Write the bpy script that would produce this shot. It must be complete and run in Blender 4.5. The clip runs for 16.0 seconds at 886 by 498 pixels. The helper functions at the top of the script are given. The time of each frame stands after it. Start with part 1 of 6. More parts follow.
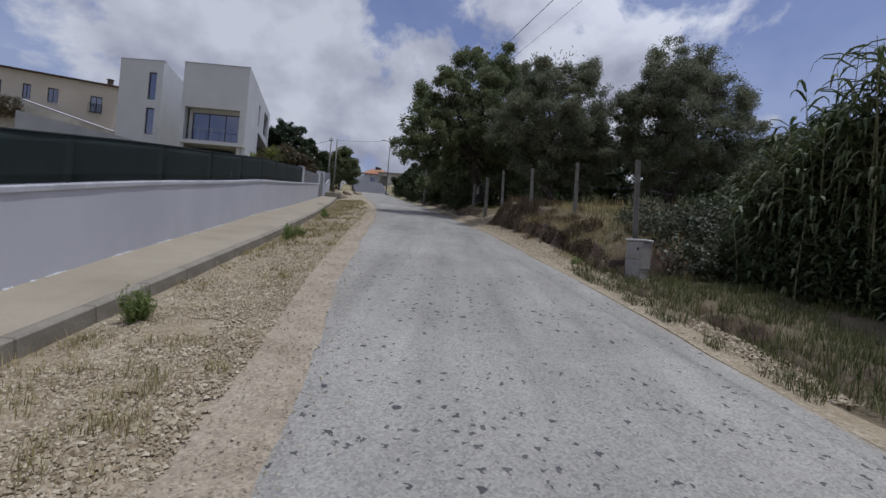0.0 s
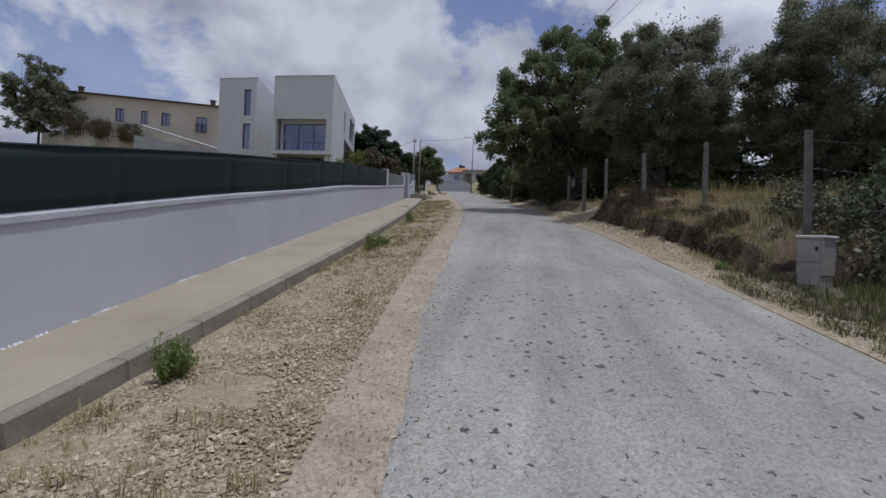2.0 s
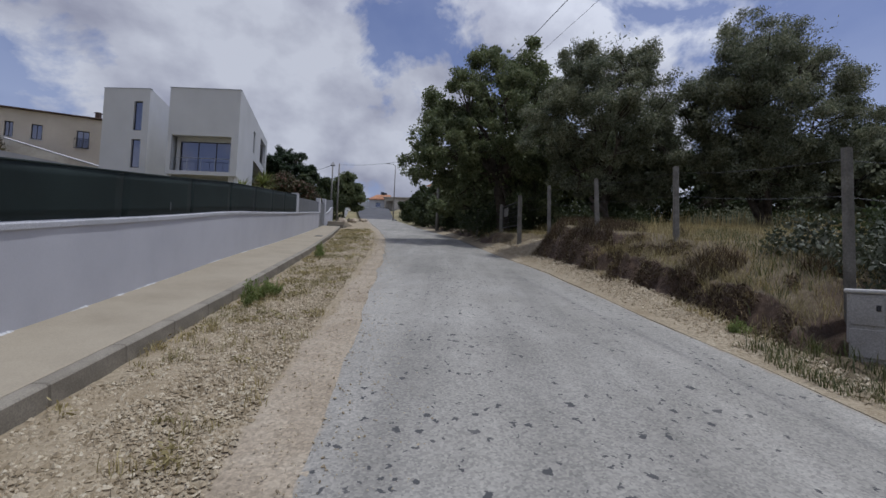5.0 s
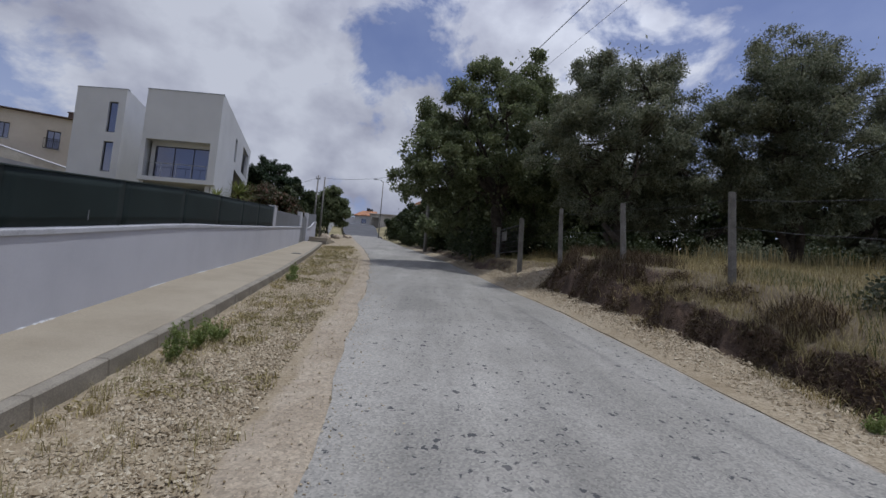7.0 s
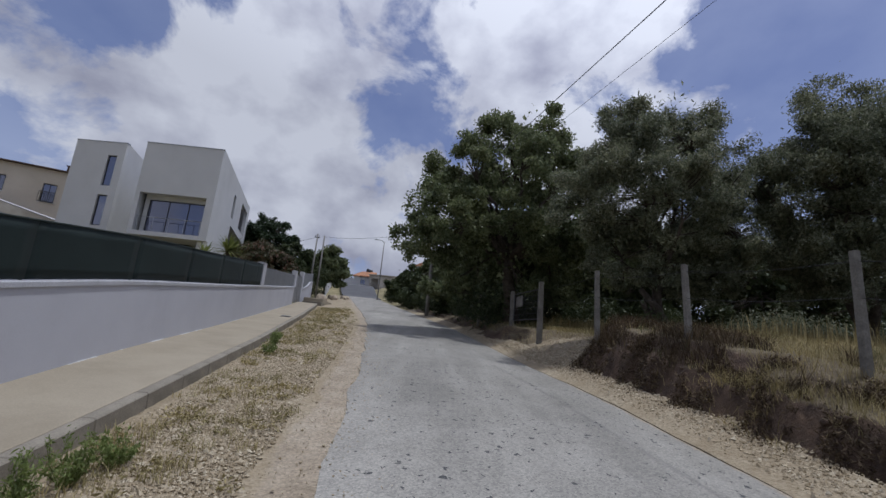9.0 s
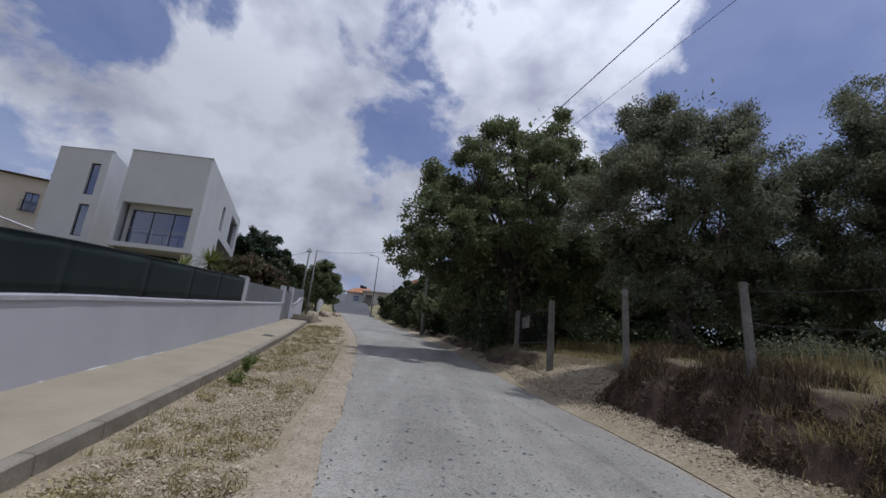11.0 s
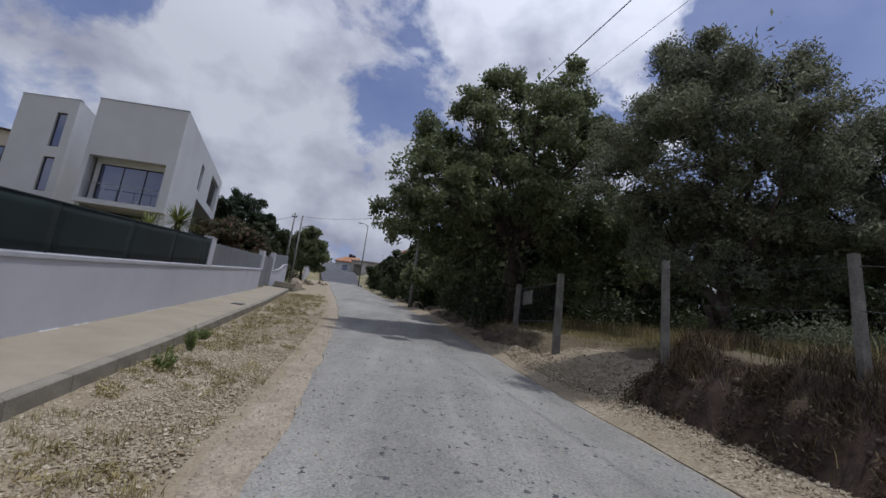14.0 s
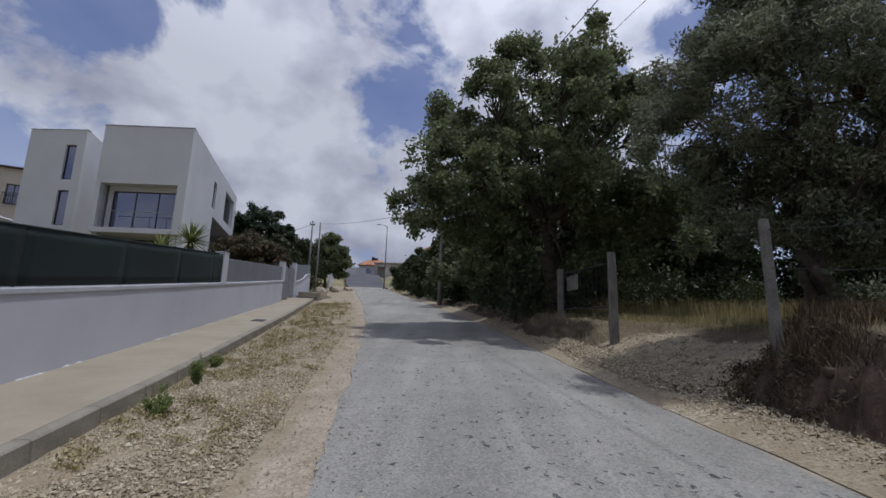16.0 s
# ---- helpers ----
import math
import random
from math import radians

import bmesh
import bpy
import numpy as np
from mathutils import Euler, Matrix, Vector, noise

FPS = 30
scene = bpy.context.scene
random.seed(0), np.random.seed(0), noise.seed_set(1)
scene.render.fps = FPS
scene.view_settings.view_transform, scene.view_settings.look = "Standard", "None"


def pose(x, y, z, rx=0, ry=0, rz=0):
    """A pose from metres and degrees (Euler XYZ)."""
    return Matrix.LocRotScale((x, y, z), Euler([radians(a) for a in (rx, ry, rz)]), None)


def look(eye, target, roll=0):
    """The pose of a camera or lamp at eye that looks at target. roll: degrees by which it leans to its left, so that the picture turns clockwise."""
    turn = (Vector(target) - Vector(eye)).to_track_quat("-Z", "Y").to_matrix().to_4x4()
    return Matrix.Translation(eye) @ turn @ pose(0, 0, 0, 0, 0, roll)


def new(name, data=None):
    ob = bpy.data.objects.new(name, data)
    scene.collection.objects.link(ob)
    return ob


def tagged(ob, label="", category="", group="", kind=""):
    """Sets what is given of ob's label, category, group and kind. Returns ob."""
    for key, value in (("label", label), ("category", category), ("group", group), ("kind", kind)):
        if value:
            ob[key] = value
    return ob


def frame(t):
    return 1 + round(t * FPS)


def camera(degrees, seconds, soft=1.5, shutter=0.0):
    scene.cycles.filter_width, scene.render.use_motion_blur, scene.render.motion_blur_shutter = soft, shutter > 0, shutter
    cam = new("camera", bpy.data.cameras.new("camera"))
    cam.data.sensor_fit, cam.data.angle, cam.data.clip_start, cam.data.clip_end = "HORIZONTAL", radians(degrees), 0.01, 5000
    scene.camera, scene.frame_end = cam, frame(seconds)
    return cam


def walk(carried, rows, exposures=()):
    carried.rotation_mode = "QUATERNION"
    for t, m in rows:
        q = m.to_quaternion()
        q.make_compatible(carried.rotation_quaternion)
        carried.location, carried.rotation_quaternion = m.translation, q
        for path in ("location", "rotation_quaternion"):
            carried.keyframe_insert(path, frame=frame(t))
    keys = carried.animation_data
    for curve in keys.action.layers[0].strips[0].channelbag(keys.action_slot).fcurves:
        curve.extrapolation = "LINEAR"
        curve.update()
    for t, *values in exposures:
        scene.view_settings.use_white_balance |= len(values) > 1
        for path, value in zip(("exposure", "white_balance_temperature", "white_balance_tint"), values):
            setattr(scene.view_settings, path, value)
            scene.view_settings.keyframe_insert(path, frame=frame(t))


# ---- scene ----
EXPOSURE, KELVIN, TINT = -0.31, 5820, 10
cam = camera(85.0, 16.0, soft=1.5)
# seconds, x, y, z, yaw, pitch, roll
ROWS = [
    (0, 0.001, -0.001, 3.218, -0.77, 0.16, 4.93),
    (0.5, -0.121, 0.352, 3.297, 5.52, 1.71, 3.35),
    (1, -0.217, 0.794, 3.33, 3.34, -0.32, 4.99),
    (1.5, -0.268, 1.268, 3.361, 3, -1.45, 5.88),
    (2, -0.295, 1.526, 3.421, 9.38, -0.9, 2.72),
    (2.5, -0.416, 2.107, 3.453, 3.04, 0.06, 1.81),
    (3, -0.454, 2.584, 3.496, 0.93, 0.87, 3.49),
    (3.5, -0.479, 2.897, 3.562, 5.58, 1.43, 2.15),
    (4, -0.55, 3.337, 3.621, 2.68, 1.93, 1.8),
    (5.25, -0.653, 4.449, 3.794, -0.105, 2.945, 2.58),
    (6.5, -0.755, 5.561, 3.967, -2.89, 3.96, 3.36),
    (7, -0.922, 6.132, 4.061, -1.43, 5.09, 4.5),
    (7.5, -0.979, 6.788, 4.161, 0.63, 8.45, 3.87),
    (8, -1.037, 7.244, 4.272, 1.98, 10.18, 5.66),
    (8.5, -1.106, 7.72, 4.259, 1.06, 12.13, 5.36),
    (9, -1.16, 8.108, 4.311, -0.84, 12.45, 5.65),
    (10.25, -1.225, 9.014, 4.441, -1.075, 13.625, 5.99),
    (11.5, -1.29, 9.921, 4.571, -1.31, 14.8, 6.33),
    (12, -1.31, 10.208, 4.597, -1.07, 14.52, 5.36),
    (12.5, -1.315, 10.493, 4.692, -1.03, 13.27, 5.16),
    (13, -1.347, 10.81, 4.694, -1.58, 12.5, 4.9),
    (13.5, -1.415, 11.051, 4.698, -5.09, 11.73, 3.96),
    (14, -1.252, 11.437, 4.75, -2.76, 11.39, 7.64),
    (14.5, -1.332, 11.766, 4.807, -0.67, 11.54, 6.78),
    (15, -1.313, 12.067, 4.842, -2.05, 11.02, 5.56),
    (15.5, -1.301, 12.415, 4.884, -2.49, 11.71, 3.46),
    (16, -1.389, 12.713, 4.891, -0.26, 10.59, 2.18),
]
walk(cam, [(t, pose(x, y, z, 90 + pitch, 0, yaw) @ pose(0, 0, 0, 0, 0, roll)) for t, x, y, z, yaw, pitch, roll in ROWS],
     exposures=[(0.0, EXPOSURE, KELVIN, TINT), (16.0, EXPOSURE, KELVIN, TINT)])

# ---- world and sun ----
SUN_EL, SUN_AZ = 77.0, -4.0  # height; turn from +x towards +y, degrees
sun_dir = Vector((math.cos(radians(SUN_EL)) * math.cos(radians(SUN_AZ)), math.cos(radians(SUN_EL)) * math.sin(radians(SUN_AZ)), math.sin(radians(SUN_EL))))
sun = new("sun", bpy.data.lights.new("sun", "SUN"))
sun.data.energy, sun.data.angle, sun.data.color = 2.75, radians(0.9), (1.0, 0.965, 0.92)
sun.matrix_world = look((0, 0, 60), tuple(Vector((0, 0, 60)) - sun_dir))

world = bpy.data.worlds.new("world")
scene.world = world
world.use_nodes = True


def make_sky():
    nt = world.node_tree
    nt.nodes.clear()
    N, L = nt.nodes.new, nt.links.new
    out, bg = N("ShaderNodeOutputWorld"), N("ShaderNodeBackground")
    sky = N("ShaderNodeTexSky")
    sky.sky_type, sky.sun_disc = "NISHITA", False
    sky.sun_elevation, sky.sun_rotation = radians(SUN_EL), radians(90 - SUN_AZ)
    sky.air_density, sky.dust_density, sky.ozone_density = 1.1, 0.6, 2.5
    tc, sep = N("ShaderNodeTexCoord"), N("ShaderNodeSeparateXYZ")
    L(tc.outputs["Generated"], sep.inputs[0])
    # height over the horizon
    zc = N("ShaderNodeMath"); zc.operation = "MAXIMUM"; zc.inputs[1].default_value = 0.0
    L(sep.outputs["Z"], zc.inputs[0])
    mp = N("ShaderNodeMapping")
    mp.inputs["Location"].default_value = CLOUD_SHIFT
    mp.inputs["Scale"].default_value = (1.0, 0.6, 1.35)
    L(tc.outputs["Generated"], mp.inputs["Vector"])
    big = N("ShaderNodeTexNoise"); big.inputs["Scale"].default_value = 4.6; big.inputs["Detail"].default_value = 12; big.inputs["Roughness"].default_value = 0.58
    big.inputs["Distortion"].default_value = 0.25
    L(mp.outputs[0], big.inputs["Vector"])
    field = big.outputs["Fac"]
    # where the cloud banks and the blue gaps stand
    for way, radius, weight in CLOUD_BANKS:
        dot = N("ShaderNodeVectorMath"); dot.operation = "DOT_PRODUCT"; dot.inputs[1].default_value = Vector(way).normalized()
        L(tc.outputs["Generated"], dot.inputs[0])
        br = N("ShaderNodeMapRange"); br.interpolation_type = "SMOOTHSTEP"
        br.inputs["From Min"].default_value, br.inputs["From Max"].default_value = math.cos(radians(radius)), 1.0
        br.inputs["To Max"].default_value = weight
        L(dot.outputs["Value"], br.inputs["Value"])
        ad = N("ShaderNodeMath"); ad.operation = "ADD"
        L(field, ad.inputs[0]); L(br.outputs["Result"], ad.inputs[1])
        field = ad.outputs[0]
    cover = N("ShaderNodeValToRGB")
    cover.color_ramp.elements[0].position, cover.color_ramp.elements[1].position = 0.44, 0.54
    L(field, cover.inputs["Fac"])
    shade = N("ShaderNodeTexNoise"); shade.inputs["Scale"].default_value = 6.5; shade.inputs["Detail"].default_value = 9
    L(mp.outputs[0], shade.inputs["Vector"])
    tone = N("ShaderNodeValToRGB")
    tone.color_ramp.elements[0].position, tone.color_ramp.elements[0].color = 0.34, (5.0, 4.95, 5.9, 1)
    tone.color_ramp.elements[1].position, tone.color_ramp.elements[1].color = 0.6, (9.4, 9.3, 9.8, 1)
    L(shade.outputs["Fac"], tone.inputs["Fac"])
    # clouds shine more towards the sun
    sd = N("ShaderNodeVectorMath"); sd.operation = "DOT_PRODUCT"; sd.inputs[1].default_value = sun_dir
    L(tc.outputs["Generated"], sd.inputs[0])
    sm = N("ShaderNodeMapRange"); sm.inputs["From Min"].default_value, sm.inputs["From Max"].default_value = 0.35, 0.95
    sm.inputs["To Min"].default_value, sm.inputs["To Max"].default_value = 0.72, 1.5
    L(sd.outputs["Value"], sm.inputs["Value"])
    lit = N("ShaderNodeVectorMath"); lit.operation = "SCALE"
    L(tone.outputs["Color"], lit.inputs[0]); L(sm.outputs["Result"], lit.inputs["Scale"])
    # thin haze low down
    low = N("ShaderNodeMapRange"); low.inputs["From Min"].default_value = 0.0; low.inputs["From Max"].default_value = 0.4
    low.inputs["To Min"].default_value = 0.55; low.inputs["To Max"].default_value = 0.14
    L(zc.outputs[0], low.inputs["Value"])
    mx = N("ShaderNodeMath"); mx.operation = "MAXIMUM"
    L(cover.outputs["Color"], mx.inputs[0]); L(low.outputs["Result"], mx.inputs[1])
    mix = N("ShaderNodeMix"); mix.data_type = "RGBA"
    hue = N("ShaderNodeMix"); hue.data_type, hue.blend_type = "RGBA", "MULTIPLY"
    hue.inputs["Factor"].default_value, hue.inputs["B"].default_value = 1.0, (1.06, 0.9, 1.02, 1)
    L(sky.outputs["Color"], hue.inputs["A"])
    L(mx.outputs[0], mix.inputs["Factor"]); L(hue.outputs["Result"], mix.inputs["A"]); L(lit.outputs["Vector"], mix.inputs["B"])
    L(mix.outputs["Result"], bg.inputs["Color"])
    bg.inputs["Strength"].default_value = 0.10
    L(bg.outputs[0], out.inputs["Surface"])


CLOUD_SHIFT = (0.35, 0.2, 0.0)
CLOUD_BANKS = [((0.22, 0.8, 0.55), 19, 0.17), ((-0.33, 0.8, 0.5), 17, 0.12), ((-0.42, 0.86, 0.3), 18, 0.1), ((-0.66, 0.55, 0.5), 9, 0.08), ((-0.5, 0.7, 0.52), 10, -0.16), ((0.5, 0.73, 0.45), 17, -0.16), ((-0.05, 0.9, 0.45), 10, -0.04), ((-0.1, 0.95, 0.28), 11, 0.06)]
make_sky()


# ---- materials ----
def ramp_node(nt, source, stops):
    r = nt.nodes.new("ShaderNodeValToRGB")
    while len(r.color_ramp.elements) < len(stops):
        r.color_ramp.elements.new(0.5)
    for e, (p, c) in zip(r.color_ramp.elements, stops):
        e.position, e.color = p, (*c, 1)
    nt.links.new(source, r.inputs["Fac"])
    return r.outputs["Color"]


def noise_node(nt, vec, scale, detail=5.0, rough=0.6):
    n = nt.nodes.new("ShaderNodeTexNoise")
    n.inputs["Scale"].default_value, n.inputs["Detail"].default_value, n.inputs["Roughness"].default_value = scale, detail, rough
    nt.links.new(vec, n.inputs["Vector"])
    return n.outputs["Fac"]


def mix_node(nt, fac, a, b, blend="MIX"):
    m = nt.nodes.new("ShaderNodeMix")
    m.data_type, m.blend_type = "RGBA", blend
    for sock, v in ((m.inputs["Factor"], fac), (m.inputs["A"], a), (m.inputs["B"], b)):
        if isinstance(v, (int, float)):
            sock.default_value = v
        elif isinstance(v, tuple):
            sock.default_value = (*v, 1)
        else:
            nt.links.new(v, sock)
    return m.outputs["Result"]


def base_material(name, rough=0.8, metal=0.0):
    m = bpy.data.materials.new(name)
    m.use_nodes = True
    nt = m.node_tree
    b = nt.nodes["Principled BSDF"]
    b.inputs["Roughness"].default_value, b.inputs["Metallic"].default_value = rough, metal
    tc = nt.nodes.new("ShaderNodeTexCoord")
    return m, nt, b, tc.outputs["Object"]


def bump(nt, b, height, strength, distance):
    n = nt.nodes.new("ShaderNodeBump")
    n.inputs["Strength"].default_value, n.inputs["Distance"].default_value = strength, distance
    nt.links.new(height, n.inputs["Height"])
    nt.links.new(n.outputs["Normal"], b.inputs["Normal"])


def surface(name, dark, mid, light, coarse=0.7, fine=40.0, rough=0.85, relief=0.3, depth=0.004, metal=0.0, pieces=0.0, gloss=0.3, grit=1.0):
    """A weathered surface: broad stains, fine grain and grain relief; pieces varies it from object to object."""
    m, nt, b, vec = base_material(name, rough, metal)
    b.inputs["Specular IOR Level"].default_value = gloss
    big = noise_node(nt, vec, coarse, 6, 0.62)
    col = ramp_node(nt, big, [(0.3, dark), (0.5, mid), (0.72, light)])
    small = noise_node(nt, vec, fine, 4, 0.7)
    grain = ramp_node(nt, small, [(0.3, (1 - 0.28 * grit,) * 3), (0.7, (1 + 0.2 * grit,) * 3)])
    col = mix_node(nt, 1.0, col, grain, "MULTIPLY")
    if pieces:
        oi = nt.nodes.new("ShaderNodeObjectInfo")
        tint = ramp_node(nt, oi.outputs["Random"], [(0.0, (1 - pieces,) * 3), (1.0, (1 + pieces,) * 3)])
        col = mix_node(nt, 1.0, col, tint, "MULTIPLY")
    nt.links.new(col, b.inputs["Base Color"])
    bump(nt, b, small, relief, depth)
    return m


def foliage(name, dark, mid, light, translucent=0.25, rough=0.55):
    """Leaves: colour by leaf, some light passing through."""
    m = bpy.data.materials.new(name)
    m.use_nodes = True
    nt = m.node_tree
    b, out = nt.nodes["Principled BSDF"], nt.nodes["Material Output"]
    geo = nt.nodes.new("ShaderNodeNewGeometry")
    col = ramp_node(nt, geo.outputs["Random Per Island"], [(0.0, dark), (0.5, mid), (1.0, light)])
    tc = nt.nodes.new("ShaderNodeTexCoord")
    patch = ramp_node(nt, noise_node(nt, tc.outputs["Object"], 0.9, 3), [(0.35, (0.75, 0.78, 0.75)), (0.68, (1.2, 1.15, 1.05))])
    col = mix_node(nt, 1.0, col, patch, "MULTIPLY")
    nt.links.new(col, b.inputs["Base Color"])
    b.inputs["Roughness"].default_value = max(rough, 0.55)
    b.inputs["Specular IOR Level"].default_value = 0.3
    tr, mx = nt.nodes.new("ShaderNodeBsdfTranslucent"), nt.nodes.new("ShaderNodeMixShader")
    nt.links.new(col, tr.inputs["Color"])
    mx.inputs[0].default_value = translucent
    nt.links.new(b.outputs[0], mx.inputs[1]); nt.links.new(tr.outputs[0], mx.inputs[2]); nt.links.new(mx.outputs[0], out.inputs["Surface"])
    return m


def dust_mask(nt, vec):
    """Where drifted dirt lies: the strip's own measure, broken up at its rim."""
    at_node = nt.nodes.new("ShaderNodeAttribute"); at_node.attribute_name = "dust"
    n1 = noise_node(nt, vec, 2.6, 9, 0.75)
    s = nt.nodes.new("ShaderNodeMath"); s.operation = "MULTIPLY_ADD"; s.inputs[1].default_value = 0.9
    nt.links.new(n1, s.inputs[0]); nt.links.new(at_node.outputs["Fac"], s.inputs[2])
    return ramp_node(nt, s.outputs[0], [(0.8, (0, 0, 0)), (1.04, (1, 1, 1))])


def dirt_colour(nt, vec):
    col = ramp_node(nt, noise_node(nt, vec, 1.9, 8, 0.72), [(0.3, (0.235, 0.19, 0.132)), (0.5, (0.315, 0.262, 0.19)), (0.72, (0.385, 0.332, 0.25))])
    grain = ramp_node(nt, noise_node(nt, vec, 55, 4, 0.7), [(0.3, (0.7, 0.7, 0.7)), (0.7, (1.2, 1.2, 1.2))])
    grit = nt.nodes.new("ShaderNodeTexVoronoi"); grit.inputs["Scale"].default_value = 42.0
    nt.links.new(vec, grit.inputs["Vector"])
    tone = ramp_node(nt, grit.outputs["Color"], [(0.1, (0.78, 0.77, 0.75)), (0.5, (1.0, 1.0, 1.0)), (0.95, (1.22, 1.21, 1.2))])
    col = mix_node(nt, 1.0, col, tone, "MULTIPLY")
    return mix_node(nt, 1.0, col, grain, "MULTIPLY")


def asphalt_material():
    m, nt, b, vec = base_material("worn_asphalt", 0.85)
    b.inputs["Specular IOR Level"].default_value = 0.25
    big = noise_node(nt, vec, 0.35, 5, 0.6)
    col = ramp_node(nt, big, [(0.3, (0.212, 0.202, 0.176)), (0.5, (0.256, 0.244, 0.215)), (0.7, (0.303, 0.29, 0.258))])
    # stretched wheel tracks along the road
    mp = nt.nodes.new("ShaderNodeMapping"); mp.inputs["Scale"].default_value = (1.6, 0.12, 1.0); mp.inputs["Rotation"].default_value = (0, 0, radians(-7))
    nt.links.new(vec, mp.inputs["Vector"])
    track = ramp_node(nt, noise_node(nt, mp.outputs[0], 0.9, 4, 0.55), [(0.36, (0.84, 0.84, 0.84)), (0.62, (1.12, 1.12, 1.12))])
    col = mix_node(nt, 1.0, col, track, "MULTIPLY")
    # stone chips in the binder
    vo = nt.nodes.new("ShaderNodeTexVoronoi"); vo.inputs["Scale"].default_value = 60.0
    nt.links.new(vec, vo.inputs["Vector"])
    chips = ramp_node(nt, vo.outputs["Color"], [(0.1, (0.73, 0.73, 0.74)), (0.5, (1.0, 1.0, 1.0)), (0.95, (1.27, 1.26, 1.24))])
    col = mix_node(nt, 1.0, col, chips, "MULTIPLY")
    # small dark pits where chips came loose
    warp = nt.nodes.new("ShaderNodeMapping"); warp.inputs["Scale"].default_value = (1.0, 0.8, 1.0)
    nt.links.new(vec, warp.inputs["Vector"])
    jag = nt.nodes.new("ShaderNodeTexNoise"); jag.inputs["Scale"].default_value = 20.0
    nt.links.new(vec, jag.inputs["Vector"])
    bent = nt.nodes.new("ShaderNodeVectorMath"); bent.operation = "MULTIPLY_ADD"; bent.inputs[1].default_value = (0.11, 0.11, 0.0)
    nt.links.new(jag.outputs["Color"], bent.inputs[0]); nt.links.new(warp.outputs[0], bent.inputs[2])
    pit = None
    for density, reach, chance in ((5.5, 0.16, 0.38), (11.0, 0.22, 0.4)):
        cell = nt.nodes.new("ShaderNodeTexVoronoi"); cell.inputs["Scale"].default_value = density; cell.voronoi_dimensions = "2D"
        nt.links.new(bent.outputs[0], cell.inputs["Vector"])
        where = noise_node(nt, vec, 0.8, 2, 0.5)
        pick = nt.nodes.new("ShaderNodeSeparateColor"); nt.links.new(cell.outputs["Color"], pick.inputs[0])
        odds = nt.nodes.new("ShaderNodeMath"); odds.operation = "MULTIPLY_ADD"; odds.inputs[1].default_value = 1.5; odds.inputs[2].default_value = chance - 0.82
        nt.links.new(where, odds.inputs[0])
        chosen = nt.nodes.new("ShaderNodeMath"); chosen.operation = "LESS_THAN"
        nt.links.new(pick.outputs[0], chosen.inputs[0]); nt.links.new(odds.outputs[0], chosen.inputs[1])
        size = nt.nodes.new("ShaderNodeMath"); size.operation = "MULTIPLY"; size.inputs[1].default_value = reach
        nt.links.new(pick.outputs[1], size.inputs[0])
        inside = nt.nodes.new("ShaderNodeMath"); inside.operation = "LESS_THAN"
        nt.links.new(cell.outputs["Distance"], inside.inputs[0]); nt.links.new(size.outputs[0], inside.inputs[1])
        both = nt.nodes.new("ShaderNodeMath"); both.operation = "MULTIPLY"
        nt.links.new(inside.outputs[0], both.inputs[0]); nt.links.new(chosen.outputs[0], both.inputs[1])
        if pit is None:
            pit = both.outputs[0]
        else:
            most = nt.nodes.new("ShaderNodeMath"); most.operation = "MAXIMUM"
            nt.links.new(pit, most.inputs[0]); nt.links.new(both.outputs[0], most.inputs[1])
            pit = most.outputs[0]
    col = mix_node(nt, pit, col, (0.065, 0.065, 0.065))
    # pale dust blown over it
    dust = ramp_node(nt, noise_node(nt, vec, 1.7, 6, 0.7), [(0.5, (0, 0, 0)), (0.8, (0.35, 0.35, 0.35))])
    col = mix_node(nt, dust, col, (0.4, 0.375, 0.33))
    col = mix_node(nt, dust_mask(nt, vec), col, dirt_colour(nt, vec))
    nt.links.new(col, b.inputs["Base Color"])
    h = mix_node(nt, 0.75, vo.outputs["Distance"], pit, "SUBTRACT")
    bump(nt, b, h, 0.35, 0.004)
    return m


def verge_material():
    m, nt, b, vec = base_material("limestone_gravel", 0.95)
    vo = nt.nodes.new("ShaderNodeTexVoronoi"); vo.inputs["Scale"].default_value = 34.0
    nt.links.new(vec, vo.inputs["Vector"])
    stones = ramp_node(nt, vo.outputs["Color"], [(0.1, (0.2, 0.158, 0.098)), (0.5, (0.3, 0.248, 0.165)), (0.9, (0.4, 0.343, 0.245))])
    soil = ramp_node(nt, noise_node(nt, vec, 6.0, 6, 0.7), [(0.3, (0.21, 0.163, 0.098)), (0.7, (0.315, 0.257, 0.168))])
    where = ramp_node(nt, noise_node(nt, vec, 0.9, 5, 0.6), [(0.42, (0, 0, 0)), (0.6, (1, 1, 1))])
    col = mix_node(nt, where, stones, soil)
    mask = dust_mask(nt, vec)
    col = mix_node(nt, mask, col, dirt_colour(nt, vec))
    nt.links.new(col, b.inputs["Base Color"])
    bump(nt, b, mix_node(nt, mask, vo.outputs["Distance"], (0.3, 0.3, 0.3)), 0.7, 0.014)
    return m


